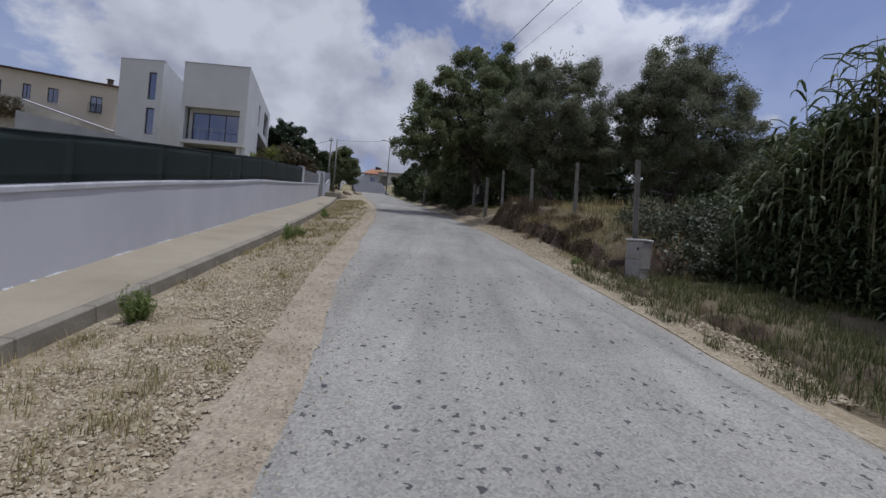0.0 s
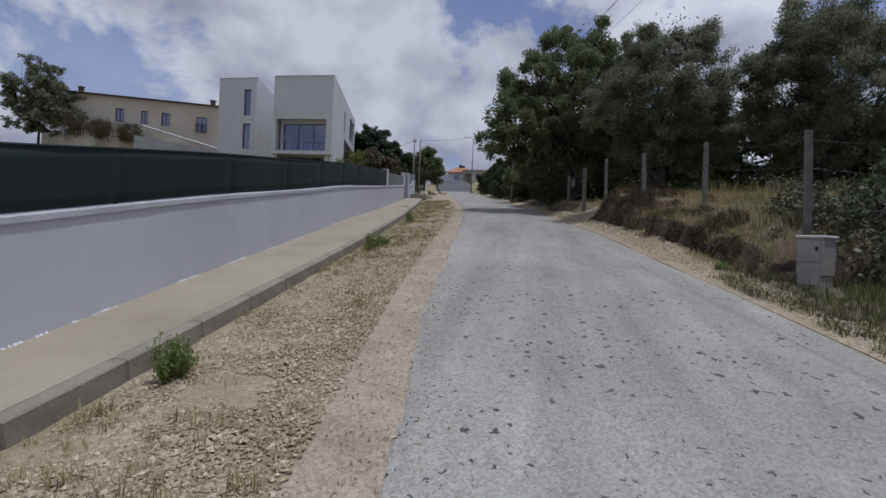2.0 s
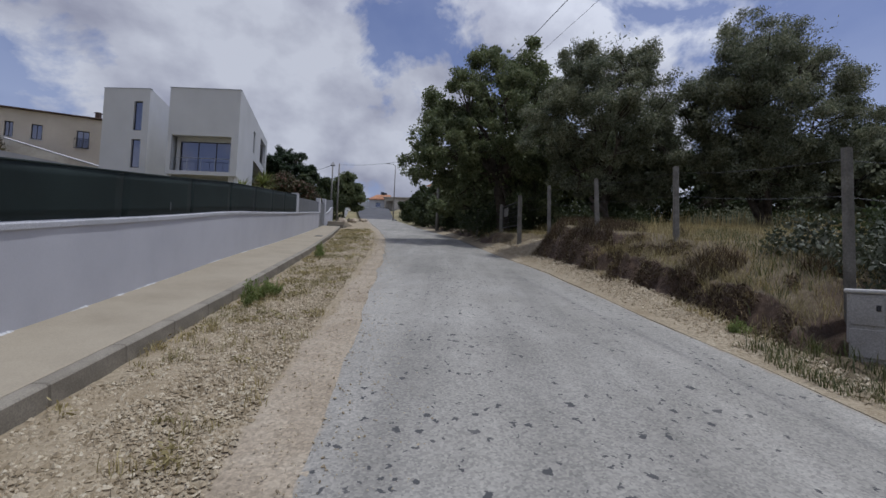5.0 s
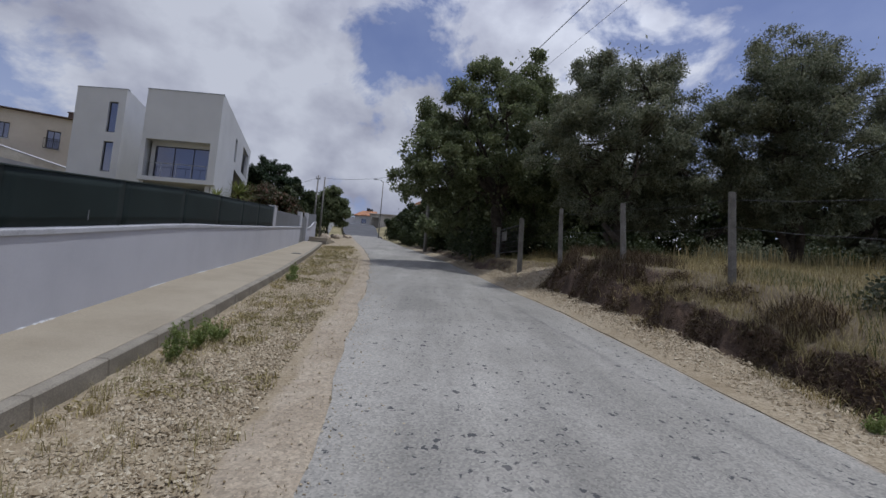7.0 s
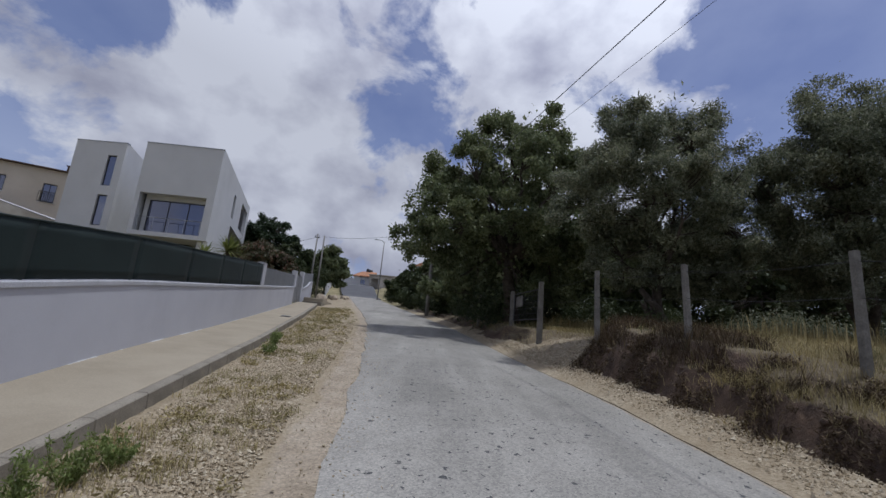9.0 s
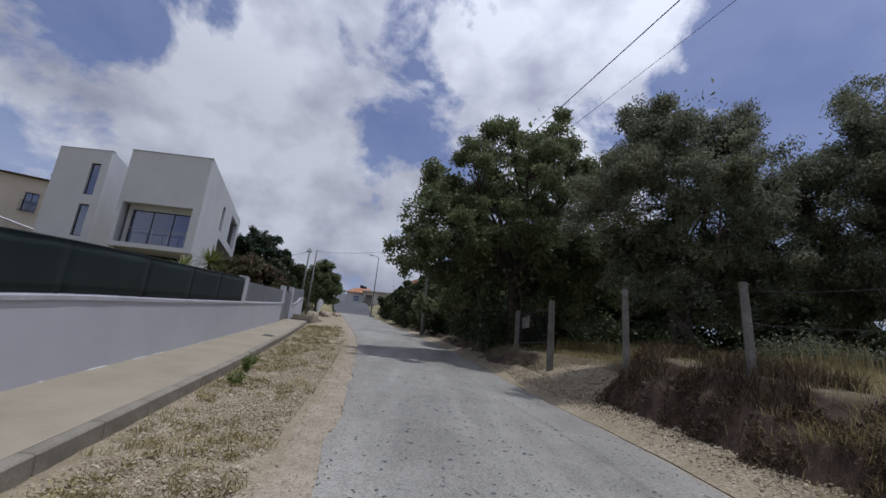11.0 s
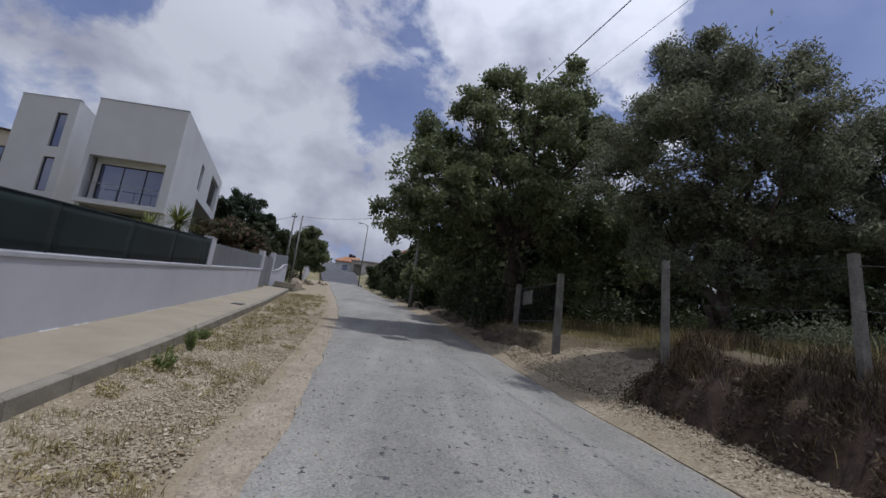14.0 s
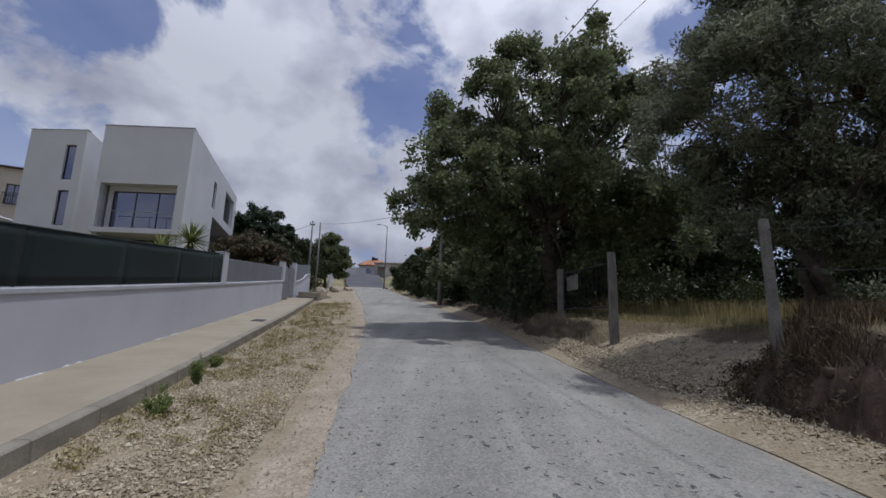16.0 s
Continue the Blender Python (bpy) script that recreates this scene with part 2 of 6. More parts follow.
def earth_material():
    """Bare red-brown earth where the ground is steep, dry litter where it lies flat."""
    m, nt, b, vec = base_material("bank_earth", 0.95)
    soil = ramp_node(nt, noise_node(nt, vec, 3.2, 8, 0.7), [(0.3, (0.032, 0.02, 0.013)), (0.5, (0.072, 0.045, 0.029)), (0.75, (0.15, 0.1, 0.063))])
    litter = ramp_node(nt, noise_node(nt, vec, 7.0, 8, 0.75), [(0.3, (0.08, 0.06, 0.036)), (0.55, (0.17, 0.135, 0.08)), (0.8, (0.28, 0.235, 0.15))])
    geo, sep = nt.nodes.new("ShaderNodeNewGeometry"), nt.nodes.new("ShaderNodeSeparateXYZ")
    nt.links.new(geo.outputs["Normal"], sep.inputs[0])
    flat = nt.nodes.new("ShaderNodeMapRange")
    flat.inputs["From Min"].default_value, flat.inputs["From Max"].default_value = 0.72, 0.93
    nt.links.new(sep.outputs["Z"], flat.inputs["Value"])
    col = mix_node(nt, flat.outputs["Result"], soil, litter)
    nt.links.new(col, b.inputs["Base Color"])
    bump(nt, b, noise_node(nt, vec, 14, 8, 0.75), 0.9, 0.05)
    return m


def glass_material():
    m, nt, b, vec = base_material("window_glass", 0.04)
    b.inputs["Base Color"].default_value = (0.085, 0.1, 0.17, 1)
    b.inputs["Metallic"].default_value = 0.45
    b.inputs["Specular IOR Level"].default_value = 1.0
    b.inputs["IOR"].default_value = 1.9
    return m


M = {
    "asphalt": asphalt_material(),
    "verge": verge_material(),
    "bank": earth_material(),
    "glass": glass_material(),
    "far_asphalt": surface("far_asphalt", (0.085, 0.085, 0.09), (0.105, 0.105, 0.11), (0.13, 0.13, 0.135), 0.2, 20, gloss=0.1),
    "dirt": surface("dry_dirt", (0.3, 0.235, 0.165), (0.4, 0.33, 0.245), (0.48, 0.41, 0.32), 1.3, 45, 0.95, 0.5, 0.01),
    "stone": surface("limestone", (0.33, 0.29, 0.22), (0.46, 0.42, 0.34), (0.6, 0.56, 0.48), 9, 60, 0.9, 0.4, 0.004),
    "ground": surface("field_ground", (0.13, 0.11, 0.06), (0.22, 0.19, 0.1), (0.32, 0.28, 0.16), 0.25, 9, 0.95, 0.6, 0.03),
    "pavement": surface("cast_concrete", (0.255, 0.218, 0.158), (0.305, 0.264, 0.195), (0.345, 0.3, 0.222), 0.8, 55, 0.9, 0.2, 0.003, grit=0.5),
    "kerb": surface("kerb_concrete", (0.175, 0.155, 0.122), (0.235, 0.21, 0.166), (0.29, 0.262, 0.21), 2.2, 60, 0.9, 0.35, 0.004, pieces=0.05),
    "wall_paint": surface("white_wall_paint", (0.42, 0.42, 0.45), (0.47, 0.47, 0.5), (0.5, 0.5, 0.53), 0.45, 70, 0.8, 0.12, 0.002, grit=0.2),
    "coping": surface("coping_paint", (0.36, 0.36, 0.37), (0.44, 0.44, 0.46), (0.5, 0.5, 0.52), 1.6, 60, 0.8, 0.25, 0.002),
    "net": surface("green_shade_net", (0.006, 0.013, 0.012), (0.009, 0.018, 0.0165), (0.013, 0.024, 0.022), 0.7, 130, 0.75, 0.5, 0.003),
    "net_seam": surface("net_seam", (0.008, 0.016, 0.015), (0.012, 0.022, 0.02), (0.016, 0.028, 0.026), 2, 90, 0.75),
    "grey_paint": surface("grey_metal_paint", (0.15, 0.155, 0.165), (0.18, 0.185, 0.195), (0.21, 0.215, 0.225), 1.2, 60, 0.5, 0.1, 0.001),
    "stucco": surface("white_stucco", (0.46, 0.46, 0.455), (0.51, 0.51, 0.505), (0.55, 0.55, 0.545), 0.3, 30, 0.85, 0.12, 0.003, grit=0.2),
    "cream": surface("cream_stucco", (0.5, 0.44, 0.35), (0.57, 0.505, 0.41), (0.62, 0.555, 0.455), 0.25, 25, 0.9, 0.2, 0.003),
    "old_wall": surface("stained_render", (0.28, 0.25, 0.21), (0.42, 0.39, 0.34), (0.55, 0.52, 0.47), 0.5, 20, 0.9, 0.3, 0.006),
    "terracotta": surface("terracotta_tile", (0.34, 0.16, 0.085), (0.46, 0.235, 0.13), (0.56, 0.33, 0.2), 1.4, 20, 0.85, 0.3, 0.01, pieces=0.2),
    "plot_grey": surface("grey_render", (0.24, 0.24, 0.255), (0.3, 0.3, 0.315), (0.35, 0.35, 0.365), 0.6, 30, 0.9, 0.15, 0.003, grit=0.4),
    "old_tile": surface("weathered_tile", (0.07, 0.05, 0.045), (0.11, 0.078, 0.065), (0.16, 0.115, 0.09), 1.4, 20, 0.85, 0.3, 0.01),
    "dark_metal": surface("dark_metal", (0.03, 0.03, 0.032), (0.045, 0.045, 0.048), (0.07, 0.07, 0.072), 4, 60, 0.45, 0.1, 0.001, 0.7),
    "steel": surface("galvanised_steel", (0.28, 0.29, 0.3), (0.38, 0.39, 0.4), (0.46, 0.47, 0.48), 5, 60, 0.4, 0.1, 0.001, 0.8),
    "cabinet": surface("cabinet_plastic", (0.27, 0.255, 0.23), (0.325, 0.31, 0.285), (0.38, 0.365, 0.335), 3, 60, 0.7, 0.15, 0.002),
    "cabinet_cap": surface("cabinet_cap", (0.4, 0.385, 0.36), (0.47, 0.455, 0.43), (0.54, 0.525, 0.5), 3, 60, 0.7, 0.15, 0.002),
    "post": surface("weathered_concrete_post", (0.1, 0.092, 0.078), (0.155, 0.145, 0.126), (0.22, 0.207, 0.182), 3.5, 40, 0.92, 0.5, 0.008),
    "pole": surface("utility_pole", (0.15, 0.14, 0.125), (0.21, 0.2, 0.18), (0.27, 0.26, 0.24), 2, 30, 0.9, 0.3, 0.01),
    "bark": surface("tree_bark", (0.03, 0.024, 0.018), (0.065, 0.053, 0.04), (0.12, 0.1, 0.08), 6, 35, 0.95, 0.9, 0.03),
    # dark tone standing in for shade in the room and recessed ground floor
    "shade_dark": surface("painted_shade", (0.03, 0.03, 0.035), (0.05, 0.05, 0.055), (0.08, 0.08, 0.085), 1, 20, 0.9),
    "oak": foliage("oak_leaves", (0.09, 0.112, 0.052), (0.15, 0.178, 0.088), (0.24, 0.265, 0.15), 0.46),
    "olive": foliage("olive_leaves", (0.09, 0.105, 0.062), (0.16, 0.175, 0.112), (0.3, 0.31, 0.225), 0.42, 0.45),
    "hedge": foliage("hedge_leaves", (0.03, 0.045, 0.016), (0.05, 0.068, 0.027), (0.09, 0.105, 0.048)),
    "pine": foliage("pine_needles", (0.018, 0.034, 0.014), (0.03, 0.05, 0.02), (0.045, 0.07, 0.03), 0.1),
    "bramble": foliage("bramble_leaves", (0.042, 0.05, 0.026), (0.08, 0.092, 0.055), (0.2, 0.205, 0.16), 0.15, 0.4),
    "oleander": foliage("oleander_leaves", (0.045, 0.055, 0.025), (0.08, 0.082, 0.04), (0.17, 0.09, 0.07)),
    "reed": foliage("reed_leaves", (0.05, 0.07, 0.028), (0.085, 0.11, 0.045), (0.18, 0.19, 0.11), 0.25, 0.4),
    "cane": surface("reed_cane", (0.12, 0.12, 0.06), (0.2, 0.19, 0.1), (0.3, 0.27, 0.16), 5, 30, 0.6),
    "weed": foliage("weed_leaves", (0.14, 0.19, 0.055), (0.22, 0.28, 0.09), (0.32, 0.37, 0.15), 0.45),
    "yucca": foliage("yucca_leaves", (0.08, 0.1, 0.03), (0.16, 0.19, 0.06), (0.28, 0.3, 0.11), 0.25, 0.4),
    "dry_grass": foliage("dry_grass", (0.17, 0.135, 0.062), (0.28, 0.23, 0.11), (0.41, 0.35, 0.19), 0.3, 0.7),
    "green_grass": foliage("green_grass", (0.05, 0.07, 0.022), (0.09, 0.1, 0.036), (0.18, 0.165, 0.07), 0.3, 0.6),
    "dry_weed": foliage("dry_weed", (0.2, 0.165, 0.075), (0.3, 0.255, 0.12), (0.42, 0.36, 0.19), 0.25, 0.7),
}

# ---- the lie of the land ----
KNOT_Y = [-60, -10, 0, 4, 8, 12, 16, 20, 24, 30, 40, 55, 76, 84, 100, 108, 130, 200]
ROAD_Z = [-6.0, 0.5, 1.72, 2.21, 2.82, 3.34, 3.91, 4.36, 4.83, 5.53, 6.72, 8.55, 11.2, 12.3, 15.6, 17.0, 18.2, 18.6]
LEFT_X = [6.7, 0.75, -0.47, -0.95, -1.47, -1.88, -2.22, -2.64, -3.1, -3.95, -5.7, -8.6, -12.6, -14.5, -17.9, -19.4, -23.4, -36]
RIGHT_X = [10.8, 4.85, 3.58, 3.05, 2.62, 2.16, 1.66, 1.06, 0.66, 0.0, -1.75, -4.6, -8.6, -10.1, -12.7, -14.1, -18.1, -31]
KERB_X = [4.0, -2.5, -3.07, -3.3, -3.55, -3.96, -4.41, -5.02, -5.74, -6.75, -8.6, -11.6, -15.6, -17, -20, -21, -25, -38]
WALL_X = [3.0, -3.2, -4.01, -4.38, -4.82, -5.36, -5.92, -6.54, -7.2, -8.25, -10.0, -12.6, -16.6, -18, -21, -22, -26, -39]
FINE_Y = np.arange(-60, 200.01, 0.5)


def smooth_line(values):
    v = np.interp(FINE_Y, KNOT_Y, values)
    k = np.hanning(11)
    k /= k.sum()
    pad = np.concatenate([v[0] + (v[1] - v[0]) * np.arange(-5, 0), v, v[-1] + (v[-1] - v[-2]) * np.arange(1, 6)])
    return np.convolve(pad, k, "valid")


LINES = {n: smooth_line(v) for n, v in (("z", ROAD_Z), ("l", LEFT_X), ("r", RIGHT_X), ("k", KERB_X), ("w", WALL_X))}


def at(line, y):
    return np.interp(y, FINE_Y, LINES[line])


def rz(y):
    return float(at("z", y))


def rough_noise(x, y, scale, seed=0.0):
    return noise.noise((x * scale + seed, y * scale - seed, seed * 1.7))


def shoulder_rise(y):
    """How steeply the gravel shoulder climbs towards the bank."""
    return float(np.interp(y, [3, 9, 11, 14, 30, 45], [0.0, 0.02, 0.18, 0.34, 0.3, 0.1]))


def foot_of_bank(y):
    return float(np.interp(y, [3, 8.6, 9.6, 13, 15.5, 18, 19.3, 24, 40], [0.3, 0.34, 0.72, 0.72, 0.62, 0.58, 0.18, 0.25, 0.7]))


def bank_height(x, y):
    """Height of the land right of the road, over the road's level at y."""
    r = float(at("r", y))
    d = x - r
    foot = foot_of_bank(y)
    rise = float(np.interp(y, [3, 9, 9.7, 13, 15.5, 18.0, 19.0, 22.8, 24.5, 40], [1.6, 1.6, 0.75, 0.6, 0.4, 0.4, 2.4, 2.4, 0.65, 1.2]))
    top = float(np.interp(y, [3, 7.5, 8.6, 9.62, 9.85, 10.4, 11.5, 14, 18, 19.2, 21.5, 24, 40, 80], [0.3, 0.3, 0.1, 0.08, 0.55, 0.85, 0.98, 1.12, 1.2, 0.95, 0.86, 0.7, 0.45, 0.3]))
    wob = 0.16 * rough_noise(x, y, 0.9, 3.1) + 0.09 * rough_noise(x, y, 2.7, 5.0)
    k = min(max((d - foot + wob) / (rise * 0.75), 0.0), 1.0)
    run = float(np.interp(y, [9, 12, 14.5, 16, 18.0, 19.0, 22.8, 24.5, 40], [1.4, 1.2, 0.6, 0.32, 0.4, 1.6, 1.6, 0.4, 0.6]))
    k2 = min(max((d - foot + wob - rise * 0.6) / run, 0.0), 1.0)
    ramp = shoulder_rise(y) * min(max(d, 0), foot)
    z = -0.02 - 0.05 * min(max(d / foot, 0), 1) + ramp + (top - ramp) * (0.6 * k * k * (3 - 2 * k) + 0.4 * k2 * k2 * (3 - 2 * k2))
    steep = 4 * k * (1 - k)
    steep *= float(np.interp(y, [17.8, 19.0, 22.8, 24.5], [1.0, 0.25, 0.25, 1.0]))
    z += steep * (0.24 * rough_noise(x, y, 2.6, 1.0) + 0.15 * rough_noise(x, y, 7.0, 2.0) + 0.06 * rough_noise(x, y, 17.0, 4.0))
    z += (0.03 + 0.05 * k) * rough_noise(x, y, 1.7, 7.0) * min(max(d / 0.4, 0), 1)
    return z + 0.02 * max(d - 3, 0)


def land(x, y):
    """Height of the great ground sheet."""
    yy = min(max(y, -60), 200)
    base = rz(yy)
    w, r = float(at("w", yy)), float(at("r", yy))
    if x > r:
        z = base + bank_height(x, yy) if x < r + 40 else base + bank_height(r + 40, yy)
        if x > r + 40:
            z -= min((x - r - 40) * 0.04, 12)
    elif x < w:
        z = base + min((w - x) * 0.05, 0.75)
        if x < w - 8:
            z += min((w - 8 - x) * 0.06, 2.2)
    else:
        z = base - 0.2
    if y > 200:
        z -= (y - 200) * 0.02
    if y < -60:
        z -= (-60 - y) * 0.01
    return z


# ---- mesh helpers ----
def mesh_object(name, verts, faces, material, parent=None, label="", smooth=False):
    me = bpy.data.meshes.new(name)
    me.from_pydata([tuple(map(float, v)) for v in verts] if not isinstance(verts, np.ndarray) else verts.tolist(), [], faces if not isinstance(faces, np.ndarray) else faces.tolist())
    me.materials.append(material)
    if smooth:
        me.polygons.foreach_set("use_smooth", [True] * len(me.polygons))
    me.update()
    ob = new(name, me)
    if parent:
        ob.parent = parent
    if label:
        ob["label"] = label
    return ob


def part(name, bm, material, parent=None, label="", smooth=False):
    me = bpy.data.meshes.new(name)
    bm.normal_update()
    bm.to_mesh(me)
    bm.free()
    me.materials.append(material)
    if smooth:
        me.polygons.foreach_set("use_smooth", [True] * len(me.polygons))
    ob = new(name, me)
    if parent:
        ob.parent = parent
    if label:
        ob["label"] = label
    return ob


def thing(name, place, label, category, group="", kind=""):
    e = new(name)
    e.location = place
    e.empty_display_size = 0.2
    return tagged(e, label, category, group, kind)


def block(x0, y0, z0, x1, y1, z1, bevel=0.0, bm=None):
    bm = bm or bmesh.new()
    vs = bmesh.ops.create_cube(bm, size=1.0)["verts"]
    for v in vs:
        v.co = Vector((x0 + (v.co.x + 0.5) * (x1 - x0), y0 + (v.co.y + 0.5) * (y1 - y0), z0 + (v.co.z + 0.5) * (z1 - z0)))
    if bevel:
        es = list({e for v in vs for e in v.link_edges})
        bmesh.ops.bevel(bm, geom=es, offset=bevel, segments=1, affect="EDGES")
    return bm


def turned(bm, m):
    bmesh.ops.transform(bm, matrix=m, verts=bm.verts)
    return bm


def tube(bm, points, radii, sides=7):
    """A tapered tube along points."""
    rings = []
    up = Vector((0.13, 0.31, 0.94))
    for i, p in enumerate(points):
        a = Vector(points[max(i - 1, 0)])
        b = Vector(points[min(i + 1, len(points) - 1)])
        t = (b - a).normalized() if (b - a).length > 1e-6 else Vector((0, 0, 1))
        s = t.cross(up)
        s = s.normalized() if s.length > 1e-3 else Vector((1, 0, 0))
        u = s.cross(t)
        rings.append([bm.verts.new(Vector(p) + (s * math.cos(k * math.tau / sides) + u * math.sin(k * math.tau / sides)) * radii[i]) for k in range(sides)])
    for r0, r1 in zip(rings, rings[1:]):
        for k in range(sides):
            bm.faces.new((r0[k], r0[(k + 1) % sides], r1[(k + 1) % sides], r1[k]))
    bm.faces.new(rings[0][::-1])
    bm.faces.new(rings[-1])
    return bm


def strip(name, y0, y1, step, columns, material, label="", category="", thick=0.25, dust=None):
    """A sheet along the road with sides; columns(y) gives the x, z pairs across it."""
    ys = np.arange(y0, y1 + step * 0.5, step)
    rows = [columns(float(y)) for y in ys]
    n = len(rows[0])
    verts, faces = [], []
    for y, row in zip(ys, rows):
        verts += [(x, y, z) for x, z in row]
        verts += [(row[0][0], y, row[0][1] - thick), (row[-1][0], y, row[-1][1] - thick)]
    k = n + 2
    for i in range(len(ys) - 1):
        a, b = i * k, (i + 1) * k
        faces += [(a + j, a + j + 1, b + j + 1, b + j) for j in range(n - 1)]
        faces += [(a + n, a, b, b + n), (a + n - 1, a + n + 1, b + n + 1, b + n - 1)]
    faces += [tuple(range(n - 1, -1, -1)) + (n, n + 1), tuple(range((len(ys) - 1) * k, (len(ys) - 1) * k + n)) + ((len(ys) - 1) * k + n + 1, (len(ys) - 1) * k + n)]
    ob = mesh_object(name, verts, faces, material, smooth=False)
    if dust:
        a = ob.data.attributes.new("dust", "FLOAT", "POINT")
        a.data.foreach_set("value", [min(max(dust(x, y), 0.0), 1.0) for x, y, z in verts])
    return tagged(ob, label, category, kind="structure")


RNG = np.random.default_rng(7)


def leaf_mesh(name, centres, size, material, parent=None, label="", slim=0.5, droop=0.0, spread=1.0, rng=RNG):
    """Many small rhombic leaves, one at each centre, turned at random."""
    n = len(centres)
    d = rng.normal(size=(n, 3))
    d[:, 2] = d[:, 2] * spread - droop
    d /= np.linalg.norm(d, axis=1, keepdims=True)
    o = rng.normal(size=(n, 3))
    s = np.cross(d, o)
    s /= np.linalg.norm(s, axis=1, keepdims=True) + 1e-9
    length = size * rng.uniform(0.6, 1.35, (n, 1))
    a, b = centres - d * length * 0.5, centres + d * length * 0.5
    nrm = np.cross(d, s)
    mid = centres + nrm * length * 0.08
    l, r = mid + s * length * slim * 0.5, mid - s * length * slim * 0.5
    verts = np.stack([a, r, b, l], 1).reshape(-1, 3)
    me = bpy.data.meshes.new(name)
    me.vertices.add(4 * n)
    me.vertices.foreach_set("co", verts.ravel().astype(np.float32))
    me.loops.add(4 * n)
    me.loops.foreach_set("vertex_index", np.arange(4 * n, dtype=np.int32))
    me.polygons.add(n)
    me.polygons.foreach_set("loop_start", np.arange(0, 4 * n, 4, dtype=np.int32))
    me.polygons.foreach_set("loop_total", np.full(n, 4, dtype=np.int32))
    me.update(calc_edges=True)
    me.materials.append(material)
    ob = new(name, me)
    if parent:
        ob.parent = parent
    if label:
        ob["label"] = label
    return ob


def blade_mesh(name, roots, height, width, material, lean=0.5, rng=RNG, parent=None, label=""):
    """Grass blades: a narrow bent strip of two faces from each root."""
    n = len(roots)
    ang = rng.uniform(0, math.tau, n)
    h = height * rng.uniform(0.5, 1.3, n)
    out = np.stack([np.cos(ang), np.sin(ang), np.zeros(n)], 1) * (lean * h * rng.uniform(0.2, 1.2, n))[:, None]
    side = np.stack([-np.sin(ang), np.cos(ang), np.zeros(n)], 1) * (width * rng.uniform(0.6, 1.4, n))[:, None]
    up = np.stack([np.zeros(n), np.zeros(n), h], 1)
    v = np.stack([roots - side, roots + side, roots + up * 0.6 + out * 0.35 + side * 0.7, roots + up * 0.6 + out * 0.35 - side * 0.7, roots + up + out], 1)
    base = np.arange(n)[:, None] * 5
    me = bpy.data.meshes.new(name)
    me.vertices.add(5 * n)
    me.vertices.foreach_set("co", v.reshape(-1).astype(np.float32))
    loops = (base + np.array([[0, 1, 2, 3, 3, 2, 4]])).ravel().astype(np.int32)
    me.loops.add(7 * n)
    me.loops.foreach_set("vertex_index", loops)
    me.polygons.add(2 * n)
    st = (np.arange(n)[:, None] * 7 + np.array([[0, 4]])).ravel().astype(np.int32)
    me.polygons.foreach_set("loop_start", st)
    me.polygons.foreach_set("loop_total", np.tile([4, 3], n).astype(np.int32))
    me.update(calc_edges=True)
    me.materials.append(material)
    ob = new(name, me)
    if parent:
        ob.parent = parent
    if label:
        ob["label"] = label
    return ob


# ---- ground, road, verge, pavement ----
def spaced(lo, hi, near, fine, grow):
    """Grid lines: fine round near, wider and wider away from it."""
    right, left, s = [near], [near], fine
    while right[-1] < hi:
        s *= grow
        right.append(right[-1] + s)
    s = fine
    while left[-1] > lo:
        s *= grow
        left.append(left[-1] - s)
    return np.array(left[:0:-1] + right)


def build_ground():
    xs = np.unique(np.concatenate([spaced(-1500, 1500, 0.0, 1.0, 1.09)]))
    ys = np.unique(np.concatenate([spaced(-900, 2500, 15.0, 1.0, 1.06)]))
    verts = []
    for y in ys:
        for x in xs:
            z = land(x, y)
            r = float(at("r", min(max(y, -60), 200)))
            if 1.0 < y < 46 and r - 3 < x < r + 14:
                z -= 0.8
            elif y < 120 and at("w", min(max(y, -60), 200)) - 3 < x < r + 3:
                z -= 0.6
            verts.append((x, y, z))
    n = len(xs)
    faces = [(j * n + i, j * n + i + 1, (j + 1) * n + i + 1, (j + 1) * n + i) for j in range(len(ys) - 1) for i in range(n - 1)]
    return tagged(mesh_object("ground", verts, faces, M["ground"], smooth=True), "dry grassy hillside ground rising along the road", "ground", kind="structure")


build_ground()


def build_bank():
    """The land just right of the road: shoulder, cut bank and the field's edge."""
    ys = np.concatenate([np.arange(0.0, 9.4, 0.16), np.arange(9.4, 20.0, 0.07), np.arange(20.0, 48.01, 0.16)])
    ds = np.concatenate([np.arange(-0.1, 2.6, 0.06), np.arange(2.6, 6, 0.3), np.arange(6, 17, 1.0)])
    verts = []
    for y in ys:
        r = float(at("r", y))
        for d in ds:
            x = r + d
            z = rz(y) + (bank_height(x, y) if d > 0 else -0.1)
            if d >= 15:
                z -= 0.6
            verts.append((x, y, z))
    n = len(ds)
    faces = [(j * n + i, j * n + i + 1, (j + 1) * n + i + 1, (j + 1) * n + i) for j in range(len(ys) - 1) for i in range(n - 1)]
    return tagged(mesh_object("earth_bank", verts, faces, M["bank"], smooth=True), "cut bank of brown earth with dry grass on top beside the road", "bank", kind="structure")


build_bank()


